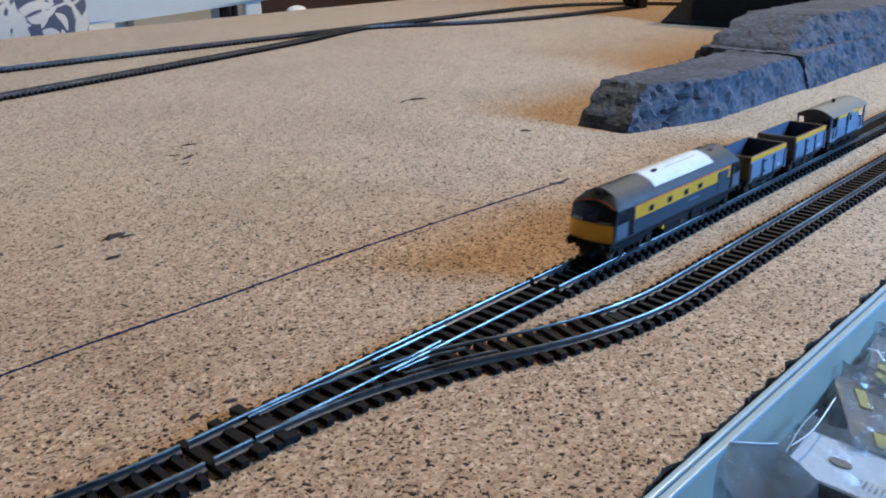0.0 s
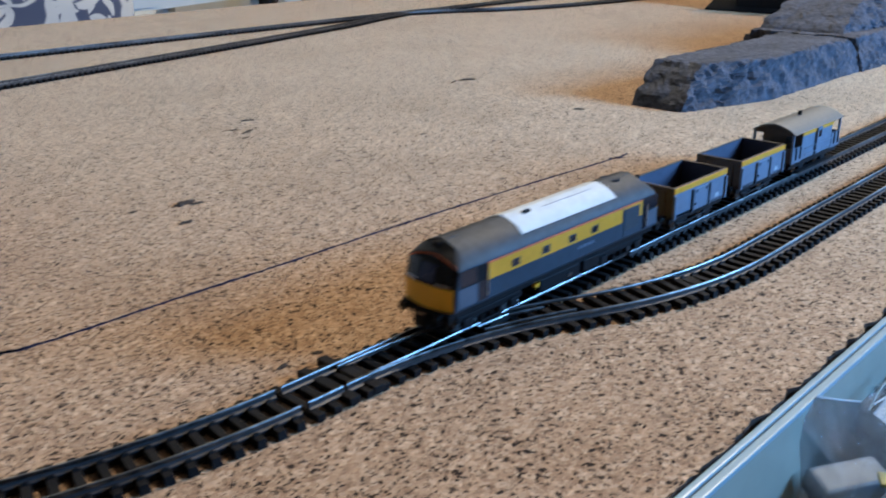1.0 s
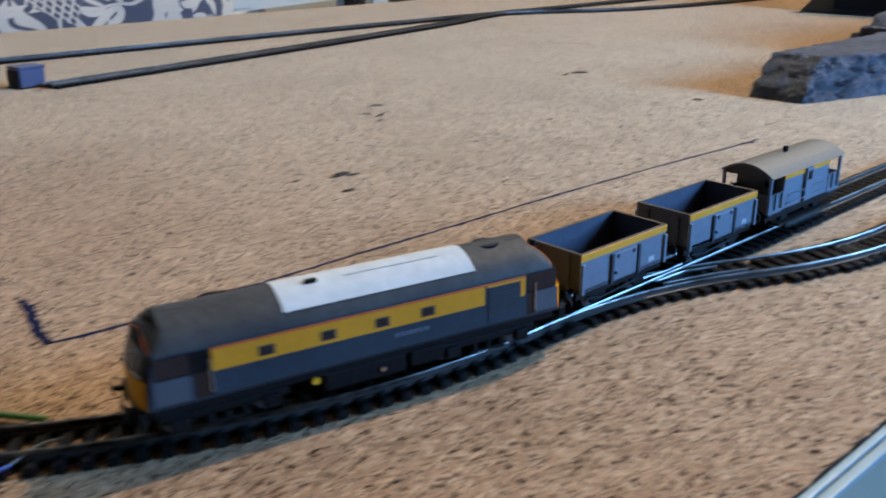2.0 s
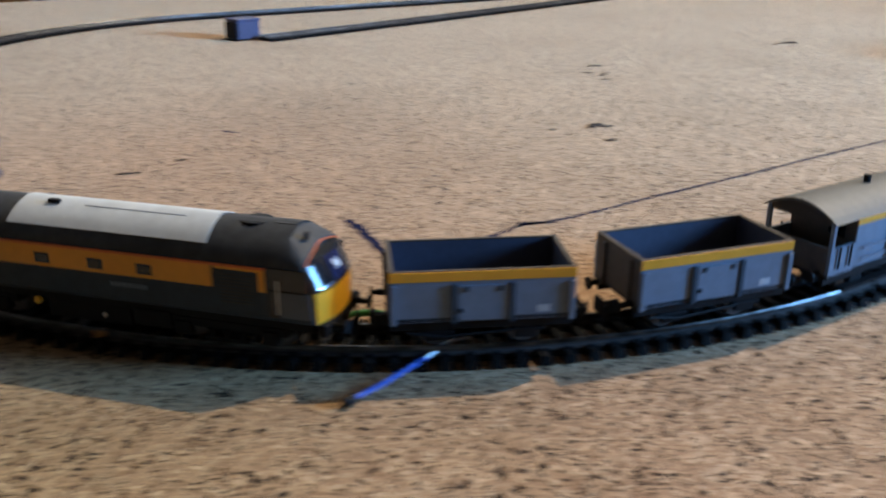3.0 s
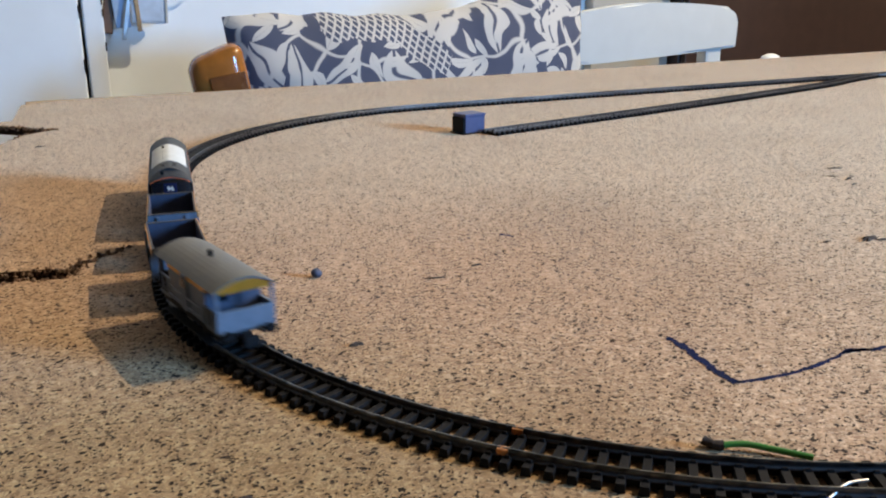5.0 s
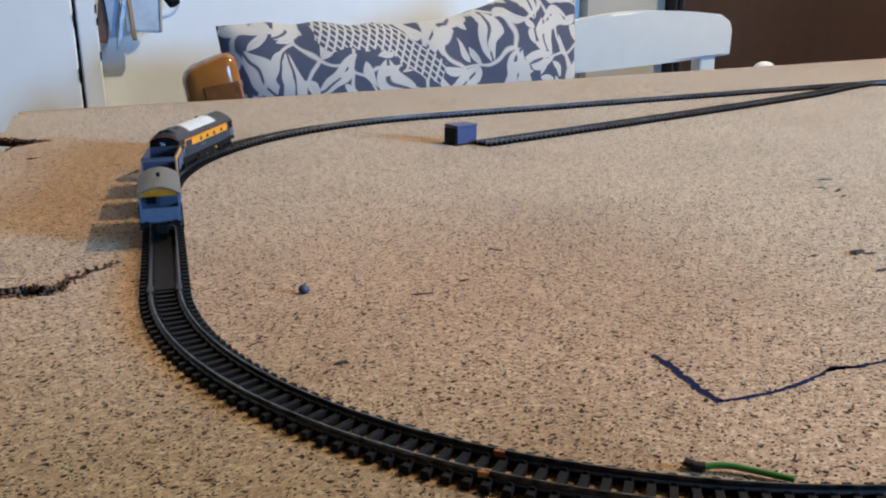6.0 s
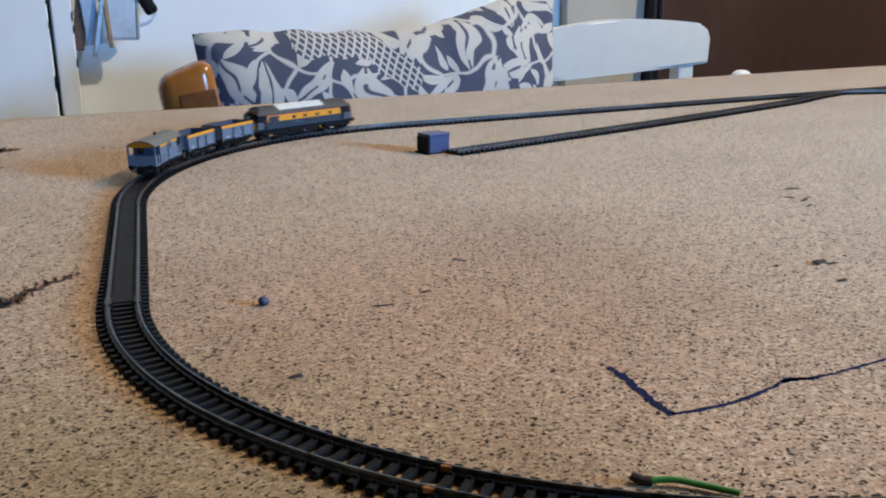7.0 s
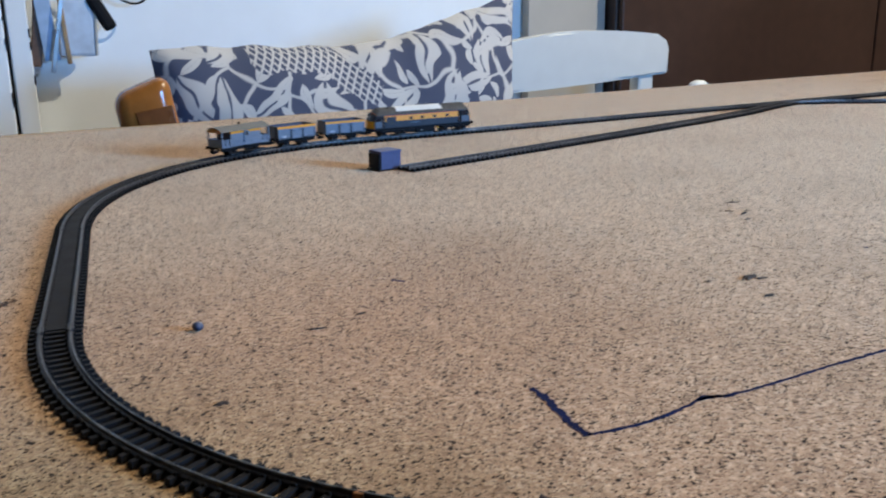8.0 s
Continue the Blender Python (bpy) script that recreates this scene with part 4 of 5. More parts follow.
    for j in range(m):
        bm.faces.new((rows[0][j], rows[0][(j + 1) % m], rows[1][(j + 1) % m], rows[1][j]))
    for row in rows:
        for j in range(n):
            bm.faces.new((row[j], row[j + 1], row[m - 2 - j], row[m - 1 - j]))
    roof = part("roof", bm, VAN_ROOF, t, "olive grey curved roof")
    for e in (-1, 1):
        bm = bmesh.new()
        ring = [bm.verts.new(((e * (L - 0.2)) * MM, y * MM, (z1 + 2.4 - 3.0 * (y / 9.0) ** 2) * MM)) for y in (-8.2 + 16.4 * k / n for k in range(n + 1))]
        low = [bm.verts.new(((e * (L - 0.2)) * MM, y * MM, (z1 - 0.9) * MM)) for y in (-8.2 + 16.4 * k / n for k in range(n + 1))]
        for j in range(n):
            bm.faces.new((ring[j], ring[j + 1], low[j + 1], low[j]))
        bmesh.ops.solidify(bm, geom=bm.faces[:], thickness=0.4 * MM)
        part("end_arch", bm, YELLOW if e < 0 else WAGON_BROWN, t, "yellow arch under the roof" if e < 0 else "brown arch under the roof")
    part("chimney", rod(bmesh.new(), (0.5 * MM, 0, (z1 + 2.8) * MM), (0.5 * MM, 0, (z1 + 4.9) * MM), 0.8 * MM, 10), BLACK, roof, "short black stove chimney")
    for x in (-10.5, 10.5):
        wheelset(t, x, 3.1)
    return t


engine, wagon, van = loco(), mineral_wagon(), brake_van()
wagon_b = copy_thing(wagon, Matrix())


# ---------- on the board ----------
def on_board(name, bm, mat, label, category, smooth=False):
    return tagged(part(name, bm, mat, smooth=smooth), label, category)


def blue_box():
    t = thing("blue_box", "small dark blue plastic box at the end of a siding", "box")
    m = pose(0.2835, 0.5495, 0, 0, 0, 10) @ Matrix.Scale(0.8, 4)
    bm = block(bmesh.new(), -0.0105, 0.0105, -0.0088, 0.0088, 0.0004, 0.0165, 0.0009, m)
    part("body", bm, BLUE_BOX, t)
    part("lid", block(bmesh.new(), -0.0112, 0.0112, -0.0094, 0.0094, 0.0150, 0.0172, 0.0007, m), BLUE_BOX, t)
    part("end_plate", block(bmesh.new(), -0.0124, -0.0104, -0.0080, 0.0080, 0.0016, 0.0144, 0.0005, m), BLACK, t, "black end plate")
    part("base_flange", block(bmesh.new(), -0.0135, 0.0112, -0.0098, 0.0098, 0.0, 0.0012, 0.0004, m), BLACK, t)


blue_box()


def buffer_stop():
    t = thing("buffer_stop", "black plastic buffer stop at the end of a far siding", "buffer stop")
    m = pose(1.243, 0.570, 0, 0, 0, -3)
    part("body", block(bmesh.new(), -0.009, 0.012, -0.011, 0.011, 0.0, 0.013, 0.001, m), BLACK, t)
    part("beam", block(bmesh.new(), -0.012, -0.009, -0.013, 0.013, 0.007, 0.014, 0.0006, m), BLACK, t)
    for y in (-0.006, 0.006):
        part("buffer", rod(bmesh.new(), m @ Vector((-0.012, y, 0.010)), m @ Vector((-0.016, y, 0.010)), 0.0016), BLACK, t)


buffer_stop()


BEAD = node_mat("dull blue bead", (0.04, 0.048, 0.08), 0.6, vary=0.3, scale=500)


def pebble():
    bm = bmesh.new()
    g = bmesh.ops.create_icosphere(bm, subdivisions=3, radius=0.0020)
    for v in g["verts"]:
        v.co *= 1 + 0.16 * noise.noise(v.co * 420)
        v.co.z = v.co.z * 0.85 + 0.0016
        v.co += Vector((0.0872, 0.2895, 0))
    on_board("bead", bm, BEAD, "small rough blue bead lying on the cork", "bead", True)


pebble()


def ink_line(name, pts, wide, label, seed):
    """A hand-drawn pen line lying on the cork."""
    rnd = random.Random(seed)
    line = smooth_line(pts, 0.0012)
    bm = bmesh.new()
    left, right = [], []
    for k, p in enumerate(line):
        a, b = line[max(k - 1, 0)], line[min(k + 1, len(line) - 1)]
        d = Vector((b[0] - a[0], b[1] - a[1])).normalized()
        w = wide * rnd.uniform(0.55, 1.25) * (1.0 if len(p) < 3 else p[2])
        j = rnd.uniform(-0.16, 0.16) * wide
        left.append(bm.verts.new((p[0] - d.y * (w / 2 + j), p[1] + d.x * (w / 2 + j), 0.00012)))
        right.append(bm.verts.new((p[0] + d.y * (w / 2 - j), p[1] - d.x * (w / 2 - j), 0.00012)))
    for k in range(len(line) - 1):
        bm.faces.new((left[k], left[k + 1], right[k + 1], right[k]))
    return on_board(name, bm, INK, label, "pen line")


ink_line("pen_line", [(0.478, 0.152), (0.466, 0.1512), (0.42, 0.1535), (0.369, 0.155), (0.33, 0.1555), (0.294, 0.155), (0.25, 0.1553), (0.214, 0.1552), (0.199, 0.1575)], 0.0014, "long dark blue pen line drawn on the cork", 1)
ink_line("pen_line", [(0.2075, 0.1545), (0.200, 0.1578), (0.190, 0.1560), (0.177, 0.1545), (0.166, 0.1548), (0.1565, 0.1565)], 0.0015, "short curved dark blue pen line on the cork", 2)
ink_line("pen_line", [(0.1605, 0.1888), (0.1600, 0.1800), (0.1575, 0.1690), (0.1560, 0.1560)], 0.0027, "short dark blue pen stroke on the cork", 3)
ink_line("pen_line", [(0.2045, 0.1562), (0.2000, 0.1580), (0.1965, 0.1572)], 0.0022, "dark blue pen blot on the cork", 4)
ink_line("pen_line", [(0.4705, 0.1495), (0.4665, 0.1510), (0.4640, 0.1530)], 0.0016, "dark blue pen tick at the line's end", 5)
ink_line("pen_tick", [(0.1722, 0.3085), (0.1755, 0.3030)], 0.0024, "small dark blue pen tick on the cork", 6)
ink_line("pen_tick", [(0.3795, 0.2405), (0.3815, 0.2395)], 0.0022, "small dark blue pen tick on the cork", 7)


def flake(x, y, size, seed, mat=None, stretch=1.6, turn=0.0, name="bark_flake", label="dark bark flake standing out of the cork"):
    """An uneven chip that stands a little proud of the cork."""
    rnd = random.Random(seed)
    bm = bmesh.new()
    n = 11
    ring = []
    for k in range(n):
        a = 2 * math.pi * k / n
        r = size * rnd.uniform(0.45, 1.1)
        ring.append(bm.verts.new((r * stretch * math.cos(a), r * math.sin(a) / stretch, 0.0)))
    top = [bm.verts.new((v.co.x * 0.6, v.co.y * 0.6, size * 0.22 * rnd.uniform(0.5, 1.2))) for v in ring]
    for k in range(n):
        bm.faces.new((ring[k], ring[(k + 1) % n], top[(k + 1) % n], top[k]))
    bm.faces.new(top)
    m = pose(x, y, 0.00008, 0, 0, turn)
    for v in bm.verts:
        v.co = m @ v.co
    return tagged(part(name, bm, mat or BARK), label, "cork flake", "loose flakes on the cork")


for k, (x, y, s, w, turn) in enumerate([
    (0.4017, 0.3416, 0.0024, 2.0, -25), (0.3873, 0.3190, 0.0030, 2.2, 20), (0.3835, 0.3270, 0.0018, 2.4, -30), (0.3780, 0.3080, 0.0020, 1.8, 10),
    (0.2993, 0.2341, 0.0040, 1.7, 15), (0.3035, 0.2310, 0.0022, 1.9, -10), (0.2881, 0.2137, 0.0023, 1.5, 0), (0.2810, 0.2390, 0.0015, 1.5, 0),
    (0.5441, 0.2260, 0.0030, 2.1, -35), (0.5730, 0.3380, 0.0042, 2.2, -30), (0.5610, 0.3395, 0.0026, 2.4, 20), (0.4550, 0.2130, 0.0014, 1.4, 60),
    (0.4430, 0.2490, 0.0014, 1.8, -20), (0.0287, 0.1589, 0.0024, 1.3, 0), (0.4562, 0.2085, 0.0012, 1.5, 30), (0.2460, 0.0995, 0.0016, 1.6, 15), (0.2560, 0.0990, 0.0015, 1.5, -20),
    # the one at 0.4420, 0.0085 paints the shade of a small hole
    (0.3290, 0.0330, 0.0012, 1.3, 0), (0.4420, 0.0085, 0.0010, 2.0, 0),
    (0.0780, 0.2250, 0.0026, 1.4, 20), (0.1240, 0.2690, 0.0020, 2.8, -12), (0.1440, 0.2760, 0.0018, 1.6, 10), (0.0120, 0.6300, 0.0026, 1.6, 0)]):
    flake(x, y, s, 20 + k, None, w, turn)


def wires():
    t = thing("blue_wire", "short blue insulated wire with a bare end beside the track", "wire")
    pts = smooth_line([(0.1130, 0.1010, 0.0010), (0.1190, 0.1020, 0.0012), (0.1255, 0.1036, 0.0016), (0.1310, 0.1050, 0.0018)], 0.001)
    part("sheath", tube(bmesh.new(), pts, 0.0005, 10), WIRE_BLUE, t)
    part("bare_end", tube(bmesh.new(), smooth_line([(0.1310, 0.1050, 0.0018), (0.1370, 0.1058, 0.0033), (0.1415, 0.1045, 0.0036)], 0.001), 0.00035, 8), STEEL, t, "bare silver wire end")
    part("cut_end", tube(bmesh.new(), [(0.1112, 0.1004, 0.0010), (0.1133, 0.1011, 0.0010)], 0.00095, 10), BLACK, t, "dark cut end")
    g = thing("green_wire", "short green insulated wire lying on the cork", "wire")
    pts = smooth_line([(0.1283, 0.1319, 0.0011), (0.1328, 0.1293, 0.0016), (0.1373, 0.1249, 0.0013), (0.1424, 0.1188, 0.0011)], 0.001)
    part("sheath", tube(bmesh.new(), pts, 0.00075, 10), WIRE_GREEN, g)
    part("frayed_end", tube(bmesh.new(), smooth_line([(0.1260, 0.1349, 0.0016), (0.1273, 0.1329, 0.0011), (0.1290, 0.1314, 0.0012)], 0.001), 0.0011, 10), BARK, g, "dark frayed end")
    flake(0.543, 0.5835, 0.0042, 77, WIRE_GREEN, 1.5, 15, "moss_tuft", "small green tuft of scatter beside the siding")


wires()


def rock(name, x0, x1, y0, y1, h, seed, label, taper=0.25, lean=0.0, slope=0.0, cut=0.0, base=0.0):
    """A carved block of scenery: stepped strata on the sides, a rough flat top."""
    bm = bmesh.new()
    nx, ny, nz = max(8, int((x1 - x0) / 0.0028)), max(6, int((y1 - y0) / 0.0035)), 14
    off = Vector((seed * 3.7, seed * 1.3, 0))

    def place(a, b, c):
        p = Vector((x0 + (x1 - x0) * a, y0 + (y1 - y0) * b, h * c))
        mid = Vector(((x0 + x1) / 2, (y0 + y1) / 2, 0))
        edge = max(abs(2 * a - 1), abs(2 * b - 1))
        p.x = mid.x + (p.x - mid.x) * (1 - taper * c * 0.02 / (x1 - x0))
        p.y = mid.y + (p.y - mid.y) * (1 - taper * c * 0.015 / (y1 - y0)) + lean * c
        p.x += slope * c ** 1.4 * (1 - a) ** 3
        # the near corner is cut back
        p.y += cut * max(0.0, 1 - a / 0.34) * (1 - b)
        q = p * 95 + off
        n1, n2 = noise.noise(q), noise.noise(p * 330 + off)
        crag = noise.ridged_multi_fractal(Vector((p.x * 120, p.y * 120, p.z * 45)) + off, 1.0, 2.0, 4, 1.0, 2.0) - 1.0
        if edge > 0.999:
            push = (0.0030 * n1 + 0.0010 * n2 + 0.0012 * crag) * (0.4 + 0.6 * min(1, c * 3))
            d = Vector((2 * a - 1 if abs(2 * a - 1) > 0.999 else 0, 2 * b - 1 if abs(2 * b - 1) > 0.999 else 0, 0))
            p += d * push
        if c > 0.999:
            p.z += 0.0004 * n1 + 0.0003 * n2 - 0.003 * max(0, edge - 0.93) * 12 * abs(noise.noise(p * 190 + off))
        # chips broken out of the foot and of the cut corner
        if 0.999 < edge and b < 0.001:
            chip = noise.noise(Vector((p.x * 420, 0, p.z * 130)) + off)
            p.y += 0.0030 * max(0.0, chip - 0.12) * (2.2 if a < 0.3 else 0.8 if c < 0.25 else 0.15)
        p.z += base
        return p

    seen = {}

    def vert(i, j, k):
        key = (i, j, k)
        if key not in seen:
            seen[key] = bm.verts.new(place(i / nx, j / ny, k / nz))
        return seen[key]

    for i in range(nx):
        for k in range(nz):
            for j in (0, ny):
                bm.faces.new((vert(i, j, k), vert(i + 1, j, k), vert(i + 1, j, k + 1), vert(i, j, k + 1)))
    for j in range(ny):
        for k in range(nz):
            for i in (0, nx):
                bm.faces.new((vert(i, j, k), vert(i, j + 1, k), vert(i, j + 1, k + 1), vert(i, j, k + 1)))
    for i in range(nx):
        for j in range(ny):
            bm.faces.new((vert(i, j, nz), vert(i + 1, j, nz), vert(i + 1, j + 1, nz), vert(i, j + 1, nz)))
            bm.faces.new((vert(i, j, 0), vert(i + 1, j, 0), vert(i + 1, j + 1, 0), vert(i, j + 1, 0)))
    return tagged(part(name, bm, ROCK), label, "rock scenery", "carved rock blocks")


rock("rock_block", 0.573, 0.772, 0.1585, 0.213, 0.0228, 1, "blue grey carved rock embankment beside the track", 0.4, 0.004, 0.026, 0.020)
rock("rock_block", 0.7735, 1.10, 0.156, 0.240, 0.0222, 2, "low blue grey carved rock wall beside the track", 0.5, 0.006)
rock("rock_block", 0.788, 1.10, 0.166, 0.240, 0.0200, 5, "rough grey carved rock resting on the lower rock wall", 0.8, 0.004, 0.050, 0.012, 0.0224)
rock("rock_block", 0.815, 0.905, 0.2445, 0.270, 0.013, 3, "low dark grey carved rock ledge", 0.6)
rock("rock_block", 1.10, 1.34, 0.150, 0.250, 0.060, 4, "tall blue grey carved rock at the board's end", 0.8)


def tunnel_block():
    t = thing("tunnel_block", "black painted tunnel block over the end curve", "tunnel")
    part("wall", block(bmesh.new(), 1.10, 1.128, 0.265, 0.415, 0.0, 0.052, 0.003), BLACK, t)
    part("wall", block(bmesh.new(), 1.30, 1.40, 0.265, 0.44, 0.0, 0.052, 0.003), BLACK, t)
    part("top", block(bmesh.new(), 1.095, 1.41, 0.260, 0.445, 0.053, 0.063, 0.003), BLACK, t)
    part("ramp", block(bmesh.new(), -0.03, 0.03, -0.065, 0.065, -0.002, 0.002, 0.001, pose(1.12, 0.383, 0.012, 0, -24, 0)), BLACK, t)


tunnel_block()


# ---------- the tub of packets beside the board ----------
def clear_mat(name):
    """Thin clear film: mostly see-through, with sharp sparkling gloss."""
    m = bpy.data.materials.new(name)
    m.use_nodes = True
    nt = m.node_tree
    nt.nodes.remove(nt.nodes["Principled BSDF"])
    clear, gloss, mix = nt.nodes.new("ShaderNodeBsdfTransparent"), nt.nodes.new("ShaderNodeBsdfGlossy"), nt.nodes.new("ShaderNodeMixShader")
    clear.inputs[0].default_value = (0.90, 0.93, 0.95, 1)
    gloss.inputs["Roughness"].default_value = 0.09
    fres = nt.nodes.new("ShaderNodeFresnel")
    fres.inputs[0].default_value = 1.75
    n = nt.nodes.new("ShaderNodeTexNoise")
    n.inputs["Scale"].default_value, n.inputs["Detail"].default_value = 150, 2
    bp = nt.nodes.new("ShaderNodeBump")
    bp.inputs["Strength"].default_value, bp.inputs["Distance"].default_value = 1.0, 0.004
    nt.links.new(n.outputs[0], bp.inputs["Height"])
    nt.links.new(bp.outputs[0], gloss.inputs["Normal"])
    nt.links.new(bp.outputs[0], fres.inputs["Normal"])
    nt.links.new(fres.outputs[0], mix.inputs[0])
    nt.links.new(clear.outputs[0], mix.inputs[1])
    nt.links.new(gloss.outputs[0], mix.inputs[2])
    # streaky pale diffuse veil stands in for reflections on the film
    haze, veil = nt.nodes.new("ShaderNodeBsdfDiffuse"), nt.nodes.new("ShaderNodeMixShader")
    haze.inputs[0].default_value = (0.62, 0.66, 0.68, 1)
    streak = nt.nodes.new("ShaderNodeMapRange")
    streak.inputs[1].default_value, streak.inputs[2].default_value = 0.42, 0.72
    streak.inputs[3].default_value, streak.inputs[4].default_value = 0.02, 0.14
    nt.links.new(n.outputs[0], streak.inputs[0])
    nt.links.new(streak.outputs[0], veil.inputs[0])
    nt.links.new(mix.outputs[0], veil.inputs[1])
    nt.links.new(haze.outputs[0], veil.inputs[2])
    nt.links.new(veil.outputs[0], nt.nodes["Material Output"].inputs[0])
    return m


TUB = node_mat("pale blue grey tub plastic", (0.26, 0.36, 0.40), 0.3, vary=0.08, scale=60)
TUB_IN = node_mat("cream tub lining", (0.30, 0.29, 0.23), 0.5, vary=0.12, scale=60)
CLEAR = clear_mat("clear cellophane")
CARD = node_mat("white label card", (0.38, 0.42, 0.45), 0.6, vary=0.06, scale=120)
CARD_DARK = node_mat("dark printed card", (0.030, 0.034, 0.040), 0.5, vary=0.4, scale=120)
FILM_HIGHLIGHT = node_mat("white film highlight", (0.72, 0.77, 0.80), 0.15, vary=0.3, scale=500)
CARD_GREY = node_mat("grey printed card", (0.13, 0.14, 0.14), 0.5, vary=0.5, scale=90)
CARD_YELLOW = node_mat("yellow printed card", (0.30, 0.24, 0.03), 0.5, vary=0.4, scale=200)


def storage_tub():
    t = thing("storage_tub", "pale plastic tub with a double rim beside the board", "storage tub")
    x0, x1, y0, y1, zb, zt = 0.20, 0.86, -0.30, 0.0042, -0.075, -0.0006
    wall = part("wall", block(bmesh.new(), x0, x1, y1 - 0.0038, y1 - 0.0012, zb, zt - 0.001, 0.0004), TUB_IN, t, "cream inner tub wall")
    part("wall", block(bmesh.new(), x0, x0 + 0.0025, y0, y1 - 0.005, zb, zt - 0.001, 0.0006), TUB_IN, t)
    part("wall", block(bmesh.new(), x1 - 0.0025, x1, y0, y1 - 0.005, zb, zt - 0.001, 0.0006), TUB_IN, t)
    part("wall", block(bmesh.new(), x0, x1, y0 - 0.0025, y0, zb, zt - 0.001, 0.0006), TUB_IN, t)
    part("bottom", block(bmesh.new(), x0, x1, y0, y1 - 0.004, zb - 0.003, zb, 0.0006), TUB_IN, t)
    part("rim", block(bmesh.new(), x0 - 0.002, x1 + 0.002, y1 - 0.0016, y1, zt - 0.0014, zt + 0.0003, 0.0004), TUB, t, "pale blue rim bead")
    part("rim", block(bmesh.new(), x0 - 0.002, x1 + 0.002, y1 - 0.0040, y1 - 0.0020, zt - 0.0016, zt - 0.0001, 0.0004), TUB, t, "pale blue rim bead")
    part("rim", block(bmesh.new(), x0 - 0.004, x0 + 0.003, y0, y1 - 0.0066, zt - 0.0026, zt, 0.0006), TUB, t)
    return t


storage_tub()


def bench():
    t = thing("bench", "plain wooden bench that carries the storage tub", "bench")
    part("top", block(bmesh.new(), 0.17, 0.89, -0.325, 0.001, -0.100, -0.0781, 0.003), PLY, t)
    for x in (0.20, 0.86):
        for y in (-0.30, -0.025):
            part("leg", block(bmesh.new(), x - 0.02, x + 0.02, y - 0.02, y + 0.02, FLOOR_Z, -0.1001, 0.003), PLY, t)


bench()
TUB_FLOOR = -0.075


def packet(x, y, z, turn, tip, w, d, h, seed, inside):
    """A cellophane packet: a crumpled clear skin round a printed card or tray."""
    t = thing("packet", "crumpled clear cellophane packet with printed card inside", "packet", "packets in the tub")
    m = pose(x, y, z, tip, 0, turn)
    bm = bmesh.new()
    g = bmesh.ops.create_cube(bm, size=1.0)
    bmesh.ops.subdivide_edges(bm, edges=bm.edges[:], cuts=11, use_grid_fill=True)
    for v in bm.verts:
        p = Vector((v.co.x * w, v.co.y * d, v.co.z * h))
        n = Vector((noise.noise(p * 200 + Vector((seed, 0, 0))), noise.noise(p * 200 + Vector((0, seed, 0))), noise.noise(p * 200 + Vector((0, 0, seed)))))
        pinch = 1 - 0.35 * max(0, abs(v.co.x) * 2 - 0.6) * 2
        p.z *= pinch
        v.co = m @ (p + n * 0.0024)
    skin = part("wrapper", bm, CLEAR, t, "crumpled clear wrapper")
    skin.visible_shadow = False
    for k, (name, mat, a, b, c, e, z0, z1) in enumerate(inside):
        part(name, block(bmesh.new(), a * w, b * w, c * d, e * d, z0 * h, z1 * h, 0.0006, m), mat, t)
    return t


m1p = pose(0.350, -0.0185, -0.0150, 4, 3, 2)
p1 = packet(0.350, -0.0185, -0.0150, 2, 4, 0.026, 0.030, 0.007, 3, [("label_card", CARD, -0.42, 0.36, -0.46, 0.44, 0.05, 0.12), ("tray", CARD_DARK, -0.46, 0.40, -0.48, 0.47, -0.42, 0.0)])
rnd = random.Random(1)
for k in range(4):
    bm = bmesh.new()
    for q in range(5):
        x = -0.0050 - 0.0011 * k
        block(bm, x, x + 0.0005, -0.0085 + 0.0013 * q, -0.0077 + 0.0013 * q - rnd.uniform(0, 0.0004), 0.0011, 0.0012, 0, m1p)
    part("print_bar", bm, CARD_DARK, p1, "dark print as plain bars")
bm = bmesh.new()
rod(bm, Vector((0, 0, 0.0008)), Vector((0, 0, 0.0012)), 0.0022, 18)
for v in bm.verts:
    v.co = m1p @ Vector((v.co.x * 0.8 - 0.0005, v.co.y * 1.25 + 0.0030, v.co.z))
part("print_disc", bm, CARD_DARK, p1, "dark oval printed mark")


